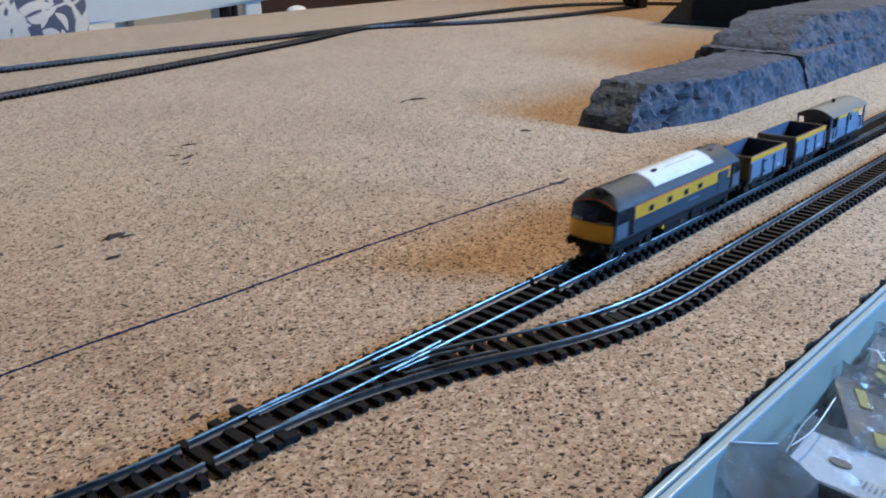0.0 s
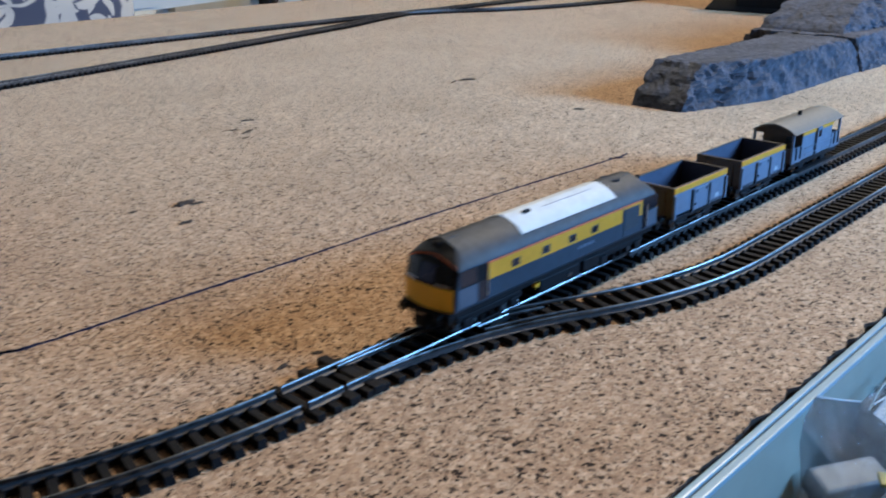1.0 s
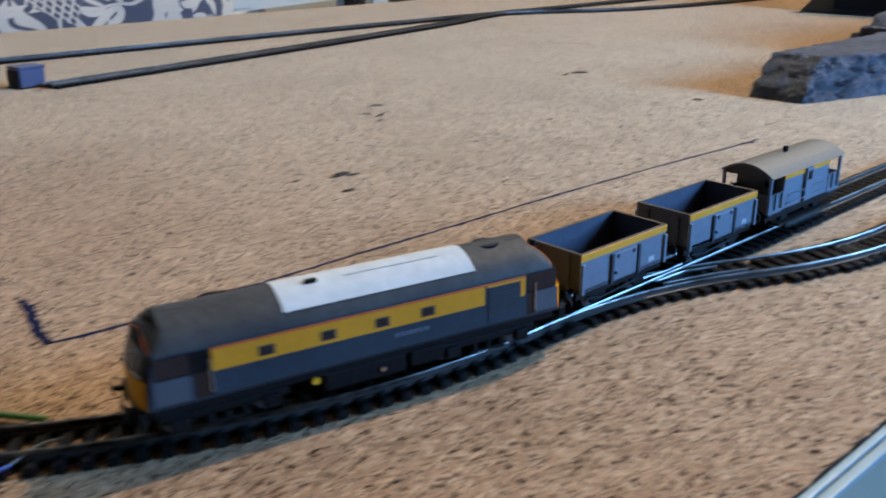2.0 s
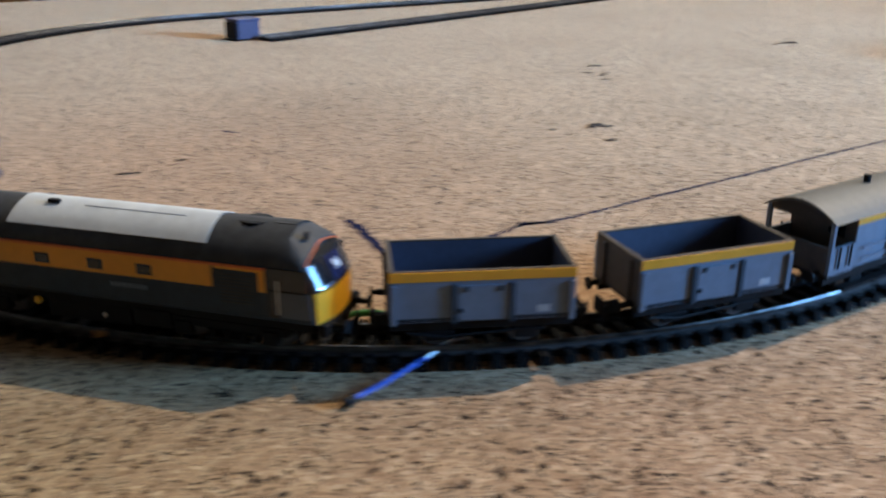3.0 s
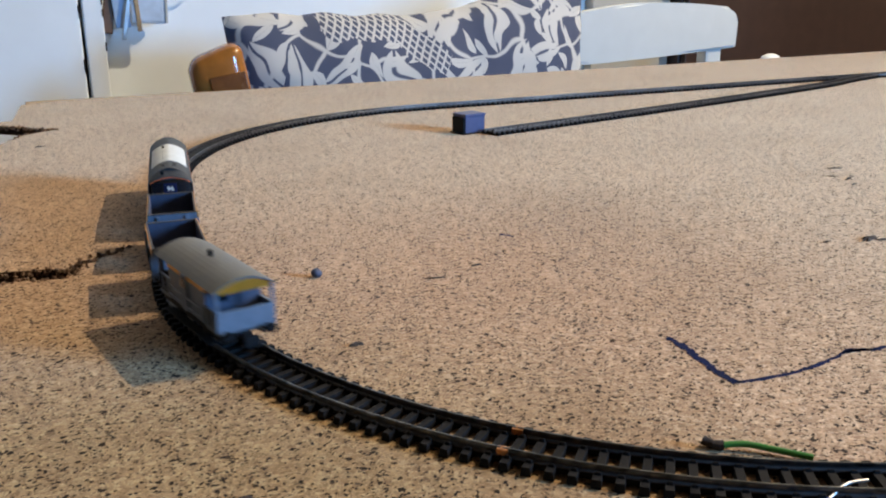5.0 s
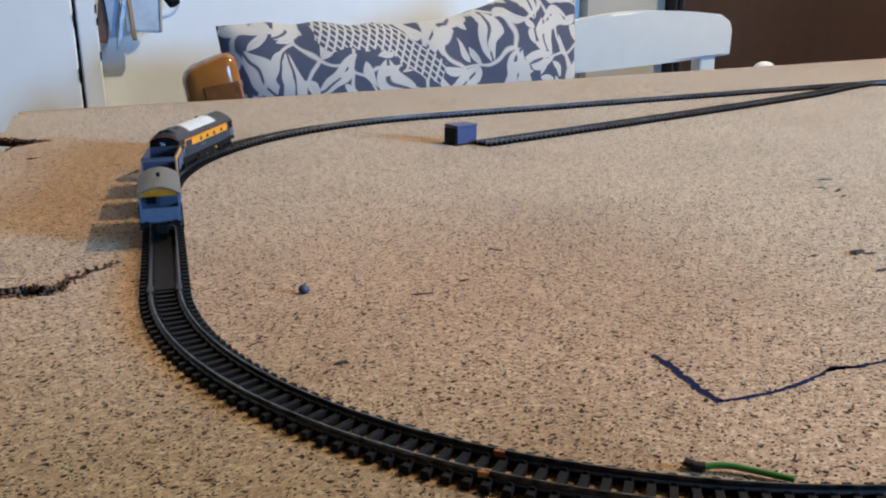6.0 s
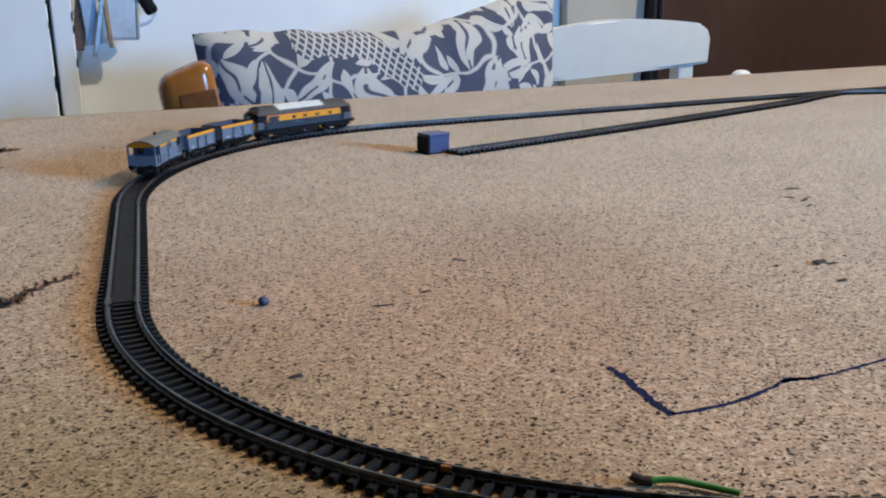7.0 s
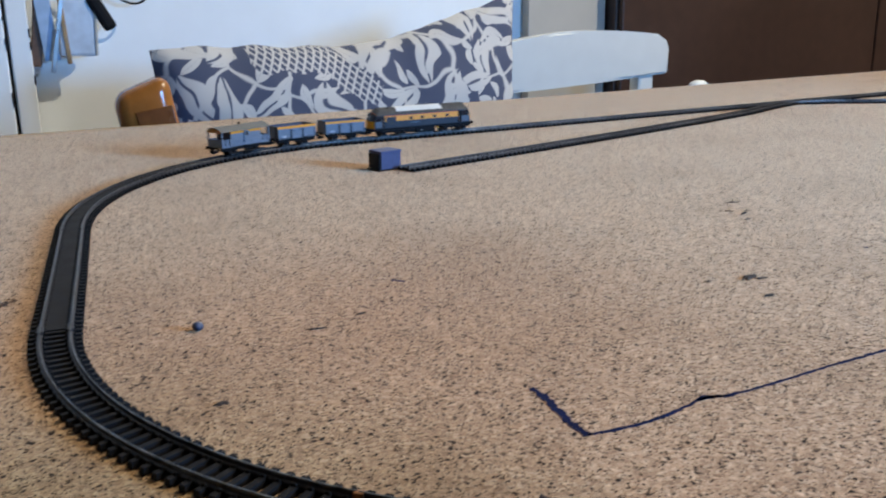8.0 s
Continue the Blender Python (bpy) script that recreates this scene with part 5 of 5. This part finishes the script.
def clear_box():
    """A clear blister box leaning on the tub's wall."""
    t = thing("blister_box", "clear folded plastic blister box leaning on the tub wall", "packet", "packets in the tub")
    bm = bmesh.new()
    top = [(0.3195, 0.0002, -0.0004), (0.3370, -0.0042, -0.0072), (0.3360, -0.0150, -0.0125), (0.3200, -0.0165, -0.0110), (0.3080, -0.0125, -0.0105), (0.3110, -0.0012, -0.0030)]
    ring = [bm.verts.new(c) for c in top]
    low = [bm.verts.new((c[0], c[1] - 0.002, -0.034)) for c in top]
    hub = bm.verts.new((0.3225, -0.0080, -0.0085))
    for k in range(6):
        j = (k + 1) % 6
        bm.faces.new((ring[k], ring[j], low[j], low[k]))
        bm.faces.new((ring[k], ring[j], hub))
    bmesh.ops.subdivide_edges(bm, edges=bm.edges[:], cuts=5, use_grid_fill=True)
    for v in bm.verts:
        n = noise.noise_vector(v.co * 210)
        v.co += n * (0.0010 if v.co.z < -0.002 else 0.0002)
    skin = part("wrapper", bm, CLEAR, t, "crumpled clear wrapper")
    skin.visible_shadow = False
    # pale tubes along the folds paint the film's highlights
    part("folded_edge", tube(bmesh.new(), smooth_line([(0.3195, -0.0002, 0.0000), (0.3290, -0.0026, -0.0040), (0.3372, -0.0044, -0.0072)], 0.002), 0.0002, 8), CARD, t, "pale tube painted as a highlight along the folded plastic edge")
    part("folded_edge", tube(bmesh.new(), smooth_line([(0.3385, -0.0062, -0.0092), (0.3520, -0.0046, -0.0090), (0.3640, -0.0040, -0.0100)], 0.002), 0.0002, 8), TUB, t, "pale tube painted as a highlight along the folded plastic edge")
    for fold, r in (([(0.341, -0.0065, -0.0085), (0.3506, -0.0079, -0.008), (0.3677, -0.0069, -0.007)], 0.00019),
                    ([(0.3963, -0.0051, -0.004), (0.3977, -0.0073, -0.0045), (0.3944, -0.0100, -0.005)], 0.00020)):
        part("folded_edge", tube(bmesh.new(), smooth_line(fold, 0.001), r, 8), FILM_HIGHLIGHT, t, "crease in the clear film with its highlight painted white")
    part("tray", block(bmesh.new(), -0.010, 0.008, -0.005, 0.003, -0.010, -0.004, 0.001, pose(0.3225, -0.0100, -0.0130, 14, 0, -30)), CARD_GREY, t, "grey moulded tray")
    part("yellow_strip", block(bmesh.new(), -0.004, 0.005, -0.002, 0.002, -0.001, 0.0, 0.0003, pose(0.3230, -0.0190, -0.0150, 10, 0, -60)), CARD_YELLOW, t, "yellow printed strip")


clear_box()
packet(0.3790, -0.0150, -0.0150, 27, 12, 0.044, 0.022, 0.011, 5, [("printed_card", CARD_DARK, -0.44, 0.44, -0.42, 0.42, -0.05, 0.04), ("yellow_strip", CARD_YELLOW, 0.05, 0.30, 0.05, 0.20, 0.05, 0.09), ("yellow_strip", CARD_YELLOW, -0.40, -0.22, -0.05, 0.16, 0.05, 0.09)])
packet(0.4100, -0.0110, -0.0140, 12, 18, 0.036, 0.020, 0.011, 23, [("printed_card", CARD_DARK, -0.44, 0.44, -0.42, 0.42, -0.05, 0.04), ("yellow_strip", CARD_YELLOW, -0.42, -0.28, -0.30, 0.30, 0.05, 0.09), ("yellow_strip", CARD_YELLOW, -0.22, -0.10, -0.30, 0.30, 0.05, 0.09)])
packet(0.3560, -0.0080, -0.0200, 30, 14, 0.022, 0.012, 0.009, 8, [("tray", CARD_DARK, -0.40, 0.40, -0.40, 0.40, -0.4, -0.2)])
packet(0.3150, -0.0300, -0.0210, -20, 6, 0.036, 0.022, 0.012, 21, [("tray", CARD_DARK, -0.44, 0.44, -0.42, 0.42, -0.3, -0.1), ("yellow_strip", CARD_YELLOW, 0.05, 0.25, 0.05, 0.35, 0.05, 0.09)])
packet(0.4440, -0.0220, -0.0160, 14, 8, 0.050, 0.034, 0.013, 11, [("printed_card", CARD_DARK, -0.44, 0.44, -0.42, 0.42, -0.1, 0.0), ("yellow_strip", CARD_YELLOW, -0.36, 0.10, -0.3, -0.1, 0.02, 0.06)])
packet(0.3980, -0.0420, -0.0200, 22, 3, 0.060, 0.030, 0.014, 13, [("printed_card", CARD_DARK, -0.44, 0.44, -0.42, 0.42, -0.1, 0.0), ("label_card", CARD, 0.1, 0.4, -0.3, 0.3, 0.02, 0.06)])
packet(0.3350, -0.0560, -0.0250, -20, 4, 0.060, 0.040, 0.016, 17, [("printed_card", CARD_DARK, -0.44, 0.44, -0.42, 0.42, -0.1, 0.0), ("yellow_strip", CARD_YELLOW, -0.2, 0.36, 0.1, 0.3, 0.02, 0.06)])
packet(0.4650, -0.0620, -0.0200, 6, 5, 0.080, 0.036, 0.016, 19, [("printed_card", CARD_DARK, -0.44, 0.44, -0.42, 0.42, -0.1, 0.0)])
for x, y, high, seed in ((0.275, -0.050, -0.038, 1), (0.382, -0.046, -0.0275, 2), (0.490, -0.046, -0.0265, 3), (0.36, -0.14, -0.03, 4), (0.25, -0.14, -0.03, 5)):
    bm = block(bmesh.new(), x - 0.050, x + 0.050, y - 0.040, y + 0.042, TUB_FLOOR + 0.0005, high, 0.002)
    tagged(part("carton", bm, CARD_GREY), "dark printed carton lying under the clear packets", "carton", "cartons in the tub")


# ---------- furniture and wall behind the board ----------
def fabric_mat():
    """Navy cotton with cream leaves in two sizes and patches of woven hatching."""
    m = bpy.data.materials.new("printed cushion cotton")
    m.use_nodes = True
    nt = m.node_tree
    b = nt.nodes["Principled BSDF"]

    def node(kind, op=None):
        n = nt.nodes.new(kind)
        if op:
            n.operation = op
        return n

    def calc(op, *args):
        n = node("ShaderNodeMath", op)
        for k, a in enumerate(args):
            if isinstance(a, (int, float)):
                n.inputs[k].default_value = a
            else:
                nt.links.new(a, n.inputs[k])
        return n.outputs[0]

    def step(value, at, soft):
        r = node("ShaderNodeMapRange")
        r.inputs[1].default_value, r.inputs[2].default_value = at - soft, at + soft
        nt.links.new(value, r.inputs[0])
        return r.outputs[0]

    tc, sep, flat = node("ShaderNodeTexCoord"), node("ShaderNodeSeparateXYZ"), node("ShaderNodeCombineXYZ")
    nt.links.new(tc.outputs["Object"], sep.inputs[0])
    nt.links.new(sep.outputs[0], flat.inputs[0])
    nt.links.new(sep.outputs[2], flat.inputs[1])
    bend = node("ShaderNodeTexNoise")
    bend.inputs["Scale"].default_value, bend.inputs["Detail"].default_value = 17, 1
    nt.links.new(flat.outputs[0], bend.inputs["Vector"])
    warped = node("ShaderNodeVectorMath", "MULTIPLY_ADD")
    warped.inputs[1].default_value = (0.045, 0.045, 0.0)
    nt.links.new(bend.outputs["Color"], warped.inputs[0])
    nt.links.new(flat.outputs[0], warped.inputs[2])

    def leaves(scale, shift, long, wide, vein):
        """One leaf in each cell, turned at random, with a dark midrib."""
        move = node("ShaderNodeVectorMath", "ADD")
        move.inputs[1].default_value = (shift, shift * 0.7, 0)
        nt.links.new(warped.outputs[0], move.inputs[0])
        v = node("ShaderNodeTexVoronoi")
        v.voronoi_dimensions = "2D"
        v.inputs["Scale"].default_value, v.inputs["Randomness"].default_value = scale, 0.75
        nt.links.new(move.outputs[0], v.inputs["Vector"])
        local = node("ShaderNodeVectorMath", "SUBTRACT")
        nt.links.new(move.outputs[0], local.inputs[0])
        nt.links.new(v.outputs["Position"], local.inputs[1])
        rnd = node("ShaderNodeSeparateColor")
        nt.links.new(v.outputs["Color"], rnd.inputs[0])
        turn = node("ShaderNodeVectorRotate")
        turn.rotation_type = "Z_AXIS"
        nt.links.new(local.outputs[0], turn.inputs["Vector"])
        nt.links.new(calc("MULTIPLY", rnd.outputs[0], 6.28), turn.inputs["Angle"])
        uv = node("ShaderNodeSeparateXYZ")
        nt.links.new(turn.outputs[0], uv.inputs[0])
        u = calc("DIVIDE", uv.outputs[0], long)
        # a curved, pointed leaf
        w = calc("ADD", calc("DIVIDE", uv.outputs[1], wide), calc("MULTIPLY", calc("MULTIPLY", u, u), 0.55))
        room = calc("SUBTRACT", calc("SUBTRACT", 1.0, calc("MULTIPLY", u, u)), calc("ABSOLUTE", w))
        shape = step(room, 0.0, 0.05)
        rib = step(calc("ABSOLUTE", w), vein, 0.05)
        return calc("MULTIPLY", shape, rib), rnd.outputs[1]

    big, tone = leaves(19, 0.0, 0.033, 0.0145, 0.12)
    small, _ = leaves(33, 0.37, 0.016, 0.0062, 0.0)
    stems = node("ShaderNodeTexVoronoi")
    stems.voronoi_dimensions, stems.feature = "2D", "DISTANCE_TO_EDGE"
    stems.inputs["Scale"].default_value = 15
    nt.links.new(warped.outputs[0], stems.inputs["Vector"])
    stem = calc("SUBTRACT", 1.0, step(stems.outputs["Distance"], 0.032, 0.015))
    print_mask = calc("MAXIMUM", calc("MAXIMUM", big, small), stem)
    # hatched patches
    u = calc("SINE", calc("MULTIPLY", calc("ADD", sep.outputs[0], sep.outputs[2]), 620.0))
    v = calc("SINE", calc("MULTIPLY", calc("SUBTRACT", sep.outputs[0], calc("MULTIPLY", sep.outputs[2], 0.5)), 620.0))
    hatch = step(calc("MAXIMUM", u, v), 0.55, 0.25)
    patch = step(tone, 0.80, 0.01)
    fac = calc("ADD", calc("MULTIPLY", print_mask, calc("SUBTRACT", 1.0, patch)), calc("MULTIPLY", hatch, patch))
    mix = node("ShaderNodeMix")
    mix.data_type = "RGBA"
    mix.inputs[6].default_value, mix.inputs[7].default_value = (0.060, 0.072, 0.115, 1), (0.50, 0.49, 0.46, 1)
    nt.links.new(fac, mix.inputs[0])
    nt.links.new(mix.outputs[2], b.inputs["Base Color"])
    b.inputs["Roughness"].default_value = 0.9
    weave = node("ShaderNodeTexNoise")
    weave.inputs["Scale"].default_value = 900
    bp = node("ShaderNodeBump")
    bp.inputs["Strength"].default_value, bp.inputs["Distance"].default_value = 0.3, 0.0006
    nt.links.new(weave.outputs[0], bp.inputs["Height"])
    nt.links.new(bp.outputs[0], b.inputs["Normal"])
    return m


def cushion():
    bm = bmesh.new()
    n = 44
    w, h, d = 0.245, 0.225, 0.055
    grid = {}
    for side in (1, -1):
        for i in range(n + 1):
            for j in range(n + 1):
                a, c = 2 * i / n - 1, 2 * j / n - 1
                edge = max(abs(a), abs(c)) > 0.9999
                if edge and side < 0:
                    grid[(i, j, side)] = grid[(i, j, 1)]
                    continue
                fat = (max(0.0, (1 - abs(a) ** 2.6)) * max(0.0, (1 - abs(c) ** 2.6))) ** 0.42
                x, z = a * w * (1 - 0.05 * (1 - c * c)), c * h * (1 - 0.05 * (1 - a * a))
                # the top edge sags to one side of the middle; the corners stand out
                brow = 0.208 + 0.060 * max(0.0, (a + 0.1) / 1.1) ** 1.6 - 0.007 * math.cos(3.0 * a) + 0.004 * noise.noise(Vector((a * 7, 3, 0)))
                z = -h * (1 - 0.05 * (1 - a * a)) + 0.5 * (c + 1) * (brow + h)
                wr = 0.006 * noise.noise(Vector((x * 16, side, z * 16))) + 0.003 * noise.noise(Vector((x * 45, side * 4, z * 45)))
                grid[(i, j, side)] = bm.verts.new((x, -side * (d * fat + wr * (0.4 if edge else 1)), z))
    for side in (1, -1):
        for i in range(n):
            for j in range(n):
                f = [grid[(i, j, side)], grid[(i + 1, j, side)], grid[(i + 1, j + 1, side)], grid[(i, j + 1, side)]]
                bm.faces.new(f)
    ob = part("cushion", bm, fabric_mat(), smooth=True)
    ob.matrix_world = pose(0.471, 1.02, -0.148, -6, 0, 0)
    return tagged(ob, "navy and cream leaf-printed cotton cushion propped on a wooden chair", "cushion")


cushion()


def wooden_chair():
    t = thing("wooden_armchair", "orange varnished wooden armchair holding the cushion", "chair")
    bm = bmesh.new()
    block(bm, -0.030, 0.030, -0.024, 0.024, -0.046, 0.034, 0.0)
    bmesh.ops.bevel(bm, geom=bm.edges[:], offset=0.015, segments=5, affect="EDGES", profile=0.5)
    tilt = pose(0.207, 0.988, 0.0, 0, -9, -6)
    for v in bm.verts:
        v.co.z += 0.22 * v.co.x if v.co.z > 0 else 0.0
        v.co = tilt @ v.co
    part("arm", bm, WOOD, t, "rounded glossy arm end", smooth=True)
    # added inset whose darker brown paints the shade on the arm's front facet
    part("arm_face", block(bmesh.new(), -0.012, 0.026, -0.0262, -0.0232, -0.044, 0.008, 0.001, tilt), WOOD_SHADED, t, "dark inset painted as the shaded front facet of the arm")
    part("seat", block(bmesh.new(), 0.19, 0.72, 0.94, 1.33, -0.43, -0.387, 0.008), WOOD, t)
    part("backrest", block(bmesh.new(), 0.24, 0.70, 1.295, 1.335, -0.40, -0.07, 0.008), WOOD, t)
    for x in (0.206, 0.69):
        part("arm_post", block(bmesh.new(), x - 0.02, x + 0.02, 0.96, 1.0, -0.40, -0.04 if x < 0.5 else -0.10, 0.006), WOOD, t)
        for y in (0.97, 1.30):
            part("leg", block(bmesh.new(), x - 0.018, x + 0.018, y - 0.018, y + 0.018, FLOOR_Z, -0.425, 0.005), WOOD, t)
    return t


wooden_chair()


def white_chair():
    t = thing("white_chair", "white painted chair with a curved top rail", "chair")
    bm = bmesh.new()
    top = smooth_line([(0.70, 0.046), (0.79, 0.060), (0.872, 0.069), (0.97, 0.068), (1.055, 0.061)], 0.02)
    low = [(1.074, 0.050), (1.080, 0.036), (1.078, -0.002), (1.068, -0.004), (0.93, -0.012), (0.80, -0.018), (0.70, -0.020)]
    ring = [bm.verts.new((x, 1.13, z)) for x, z in top + low]
    f = bm.faces.new(ring)
    ext = bmesh.ops.extrude_face_region(bm, geom=[f])
    for v in [g for g in ext["geom"] if isinstance(g, bmesh.types.BMVert)]:
        v.co.y += 0.022
    bmesh.ops.bevel(bm, geom=[e for e in bm.edges if abs(e.verts[0].co.y - e.verts[1].co.y) < 1e-6], offset=0.004, segments=3, affect="EDGES")
    part("top_rail", bm, CHAIR_WHITE, t, "curved white top rail")
    for x in (0.73, 1.034):
        part("back_post", block(bmesh.new(), x - 0.016, x + 0.016, 1.134, 1.158, FLOOR_Z, -0.004, 0.005), CHAIR_WHITE, t)
    part("seat", block(bmesh.new(), 0.70, 1.06, 1.10, 1.16, -0.32, -0.29, 0.006), CHAIR_WHITE, t)
    return t


white_chair()


def wardrobe():
    t = thing("wardrobe", "dark brown wooden wardrobe against the wall", "wardrobe")
    part("body", block(bmesh.new(), 1.11, 2.55, 1.31, 1.355, FLOOR_Z, 1.35, 0.003), WARDROBE, t)
    for x0, x1 in ((1.115, 1.826), (1.832, 2.545)):
        part("door", block(bmesh.new(), x0, x1, 1.296, 1.308, FLOOR_Z + 0.05, 1.33, 0.003), WARDROBE, t, "flat dark brown door")
    return t


wardrobe()
CREAM = node_mat("grey cream panel paint", (0.42, 0.41, 0.37), 0.6, vary=0.05, scale=20)
tagged(part("wall_panel", block(bmesh.new(), 0.936, 1.106, 1.335, 1.357, FLOOR_Z, 1.4, 0.002), CREAM), "grey cream boxed panel beside the wardrobe", "panel", kind="structure")


def door_and_trim():
    d = thing("door_1", "white painted door with chipped edges, closed", "door", kind="structure")
    part("leaf", block(bmesh.new(), -0.72, 0.0985, 1.325, 1.357, FLOOR_Z, 1.25, 0.003), WALL, d)
    part("gap", block(bmesh.new(), 0.0987, 0.1030, 1.350, 1.358, FLOOR_Z, 1.25), CARD_DARK, d, "dark gap beside the door")
    tr = tagged(part("trim", block(bmesh.new(), 0.1032, 0.1285, 1.325, 1.357, FLOOR_Z, 1.29, 0.002), WALL), "white painted door trim", "trim", kind="structure")
    part("joint", block(bmesh.new(), 0.1286, 0.1306, 1.352, 1.3585, FLOOR_Z, 1.29), CARD_DARK, tr, "dark joint beside the trim")
    # chips in the paint along the edges
    rnd = random.Random(3)
    for k in range(9):
        z = rnd.uniform(-0.06, 0.13)
        x = 0.0985 if rnd.random() < 0.6 else 0.1285
        w = rnd.uniform(0.0005, 0.0016)
        part("paint_chip", block(bmesh.new(), x - w, x + 0.0006, 1.3244, 1.3262, z, z + rnd.uniform(0.003, 0.012), 0.0002), BARK, d if x < 0.11 else tr, "brown bare patch in the paint")


door_and_trim()
STRAP_SHADOW = node_mat("blue strap and key shadow", (0.38, 0.52, 0.72), 0.25, vary=0.15, scale=60)
TAG = node_mat("grey blue plastic tag", (0.46, 0.54, 0.64), 0.3, vary=0.2, scale=70)
LEATHER = node_mat("brown leather strap", (0.13, 0.07, 0.04), 0.6, vary=0.3, scale=150)


def hanging_keys():
    t = thing("key_bunch", "bunch of keys, tags and straps hanging on the wall", "keys")
    y = 1.335
    part("hook", tube(bmesh.new(), [(0.180, 1.36, 0.19), (0.180, y - 0.012, 0.185), (0.180, y - 0.018, 0.195)], 0.003), STEEL, t)
    part("ring", tube(bmesh.new(), [(0.180 + 0.02 * math.cos(a), y - 0.012, 0.165 + 0.025 * math.sin(a)) for a in (radians(20 * k) for k in range(19))], 0.0014), STEEL, t)
    part("strap", block(bmesh.new(), -0.007, 0.007, -0.002, 0.002, -0.055, 0.055, 0.002, pose(0.140, y - 0.004, 0.092, 0, 8, 0)), LEATHER, t, "brown leather strap")
    # pale blue strip painted for a clear strap and the keys' wall shadow
    part("blue_strap", block(bmesh.new(), -0.010, 0.010, -0.0015, 0.0015, -0.055, 0.060, 0.001, pose(0.150, y - 0.008, 0.100, 0, -4, 0)), STRAP_SHADOW, t, "pale blue strip for a clear strap and the keys' shadow")
    part("tag", block(bmesh.new(), -0.023, 0.023, -0.002, 0.002, -0.036, 0.040, 0.004, pose(0.189, y - 0.012, 0.086, 0, 3, 0)), TAG, t, "clear grey blue plastic tag")
    part("tag_edge", block(bmesh.new(), -0.0018, 0.0018, -0.003, 0.003, -0.036, 0.036, 0.001, pose(0.2125, y - 0.012, 0.086, 0, 3, 0)), CREAM, t, "pale tag edge")
    part("fob", block(bmesh.new(), -0.009, 0.009, -0.004, 0.004, -0.024, 0.026, 0.006, pose(0.222, y - 0.014, 0.106, 0, -28, 0)), BLACK, t, "black key fob")
    part("key", block(bmesh.new(), -0.003, 0.003, -0.001, 0.001, -0.055, 0.050, 0.0008, pose(0.163, y - 0.016, 0.083, 0, 12, 0)), STEEL, t, "long steel key")
    part("key", block(bmesh.new(), -0.003, 0.003, -0.001, 0.001, -0.045, 0.045, 0.0008, pose(0.172, y - 0.014, 0.085, 0, -3, 0)), BRASS, t, "brass key")
    part("cord", tube(bmesh.new(), smooth_line([(0.20, y - 0.008, 0.17), (0.245, y - 0.008, 0.128), (0.272, y - 0.008, 0.119), (0.288, y - 0.008, 0.135), (0.27, y - 0.008, 0.17)], 0.004), 0.0016), BLACK, t, "thin black cord")


hanging_keys()
bm = bmesh.new()
g = bmesh.ops.create_uvsphere(bm, u_segments=20, v_segments=12, radius=1.0)
for v in g["verts"]:
    v.co = Vector((0.975 + 0.016 * v.co.x, 0.955 + 0.011 * v.co.y, -0.0062 + 0.0080 * max(-0.02, v.co.z)))
tagged(part("bottle_cap", bm, CHAIR_WHITE, smooth=True), "small round white plastic cap at the board's far edge", "cap")


# ---------- movement ----------
# the coupling behind the locomotive: seconds, metres along the running line
RUN = [(0.0, -0.2475), (0.5, -0.1999), (1.0, -0.1390), (2.3, 0.026), (2.5, 0.0545), (3.0, 0.119), (3.5, 0.187), (4.0, 0.254), (4.5, 0.319), (6.0, 0.547), (6.5, 0.625), (7.0, 0.705), (8.0, 0.861)]


def run_at(t):
    """Smooth distance at a time, by a monotone cubic through RUN."""
    k = max(0, min(len(RUN) - 2, sum(1 for q in RUN if q[0] <= t) - 1))

    def pace(j):
        a, b = RUN[max(j - 1, 0)], RUN[min(j + 1, len(RUN) - 1)]
        return (b[1] - a[1]) / (b[0] - a[0])

    (t0, s0), (t1, s1) = RUN[k], RUN[k + 1]
    h = t1 - t0
    u = (t - t0) / h
    return s0 * (2 * u ** 3 - 3 * u * u + 1) + pace(k) * h * (u ** 3 - 2 * u * u + u) + s1 * (3 * u * u - 2 * u ** 3) + pace(k + 1) * h * (u ** 3 - u * u)


def standing(s, base):
    """The pose of a vehicle whose middle is at s, on wheels base apart."""
    a, b = Vector(on_track(s + base / 2)), Vector(on_track(s - base / 2))
    mid, d = (a + b) / 2, a - b
    return pose(mid.x, mid.y, RAIL_TOP, 0, 0, math.degrees(math.atan2(d.y, d.x)))


def motions():
    times = [round(0.1 * k, 2) for k in range(81)]
    for ob, behind, base in ((engine, 0.0545, 0.059), (wagon, -0.0204, 0.0172), (wagon_b, -0.0659, 0.0172), (van, -0.1152, 0.021)):
        walk(ob, [(t, standing(run_at(t) + behind, base)) for t in times])


motions()
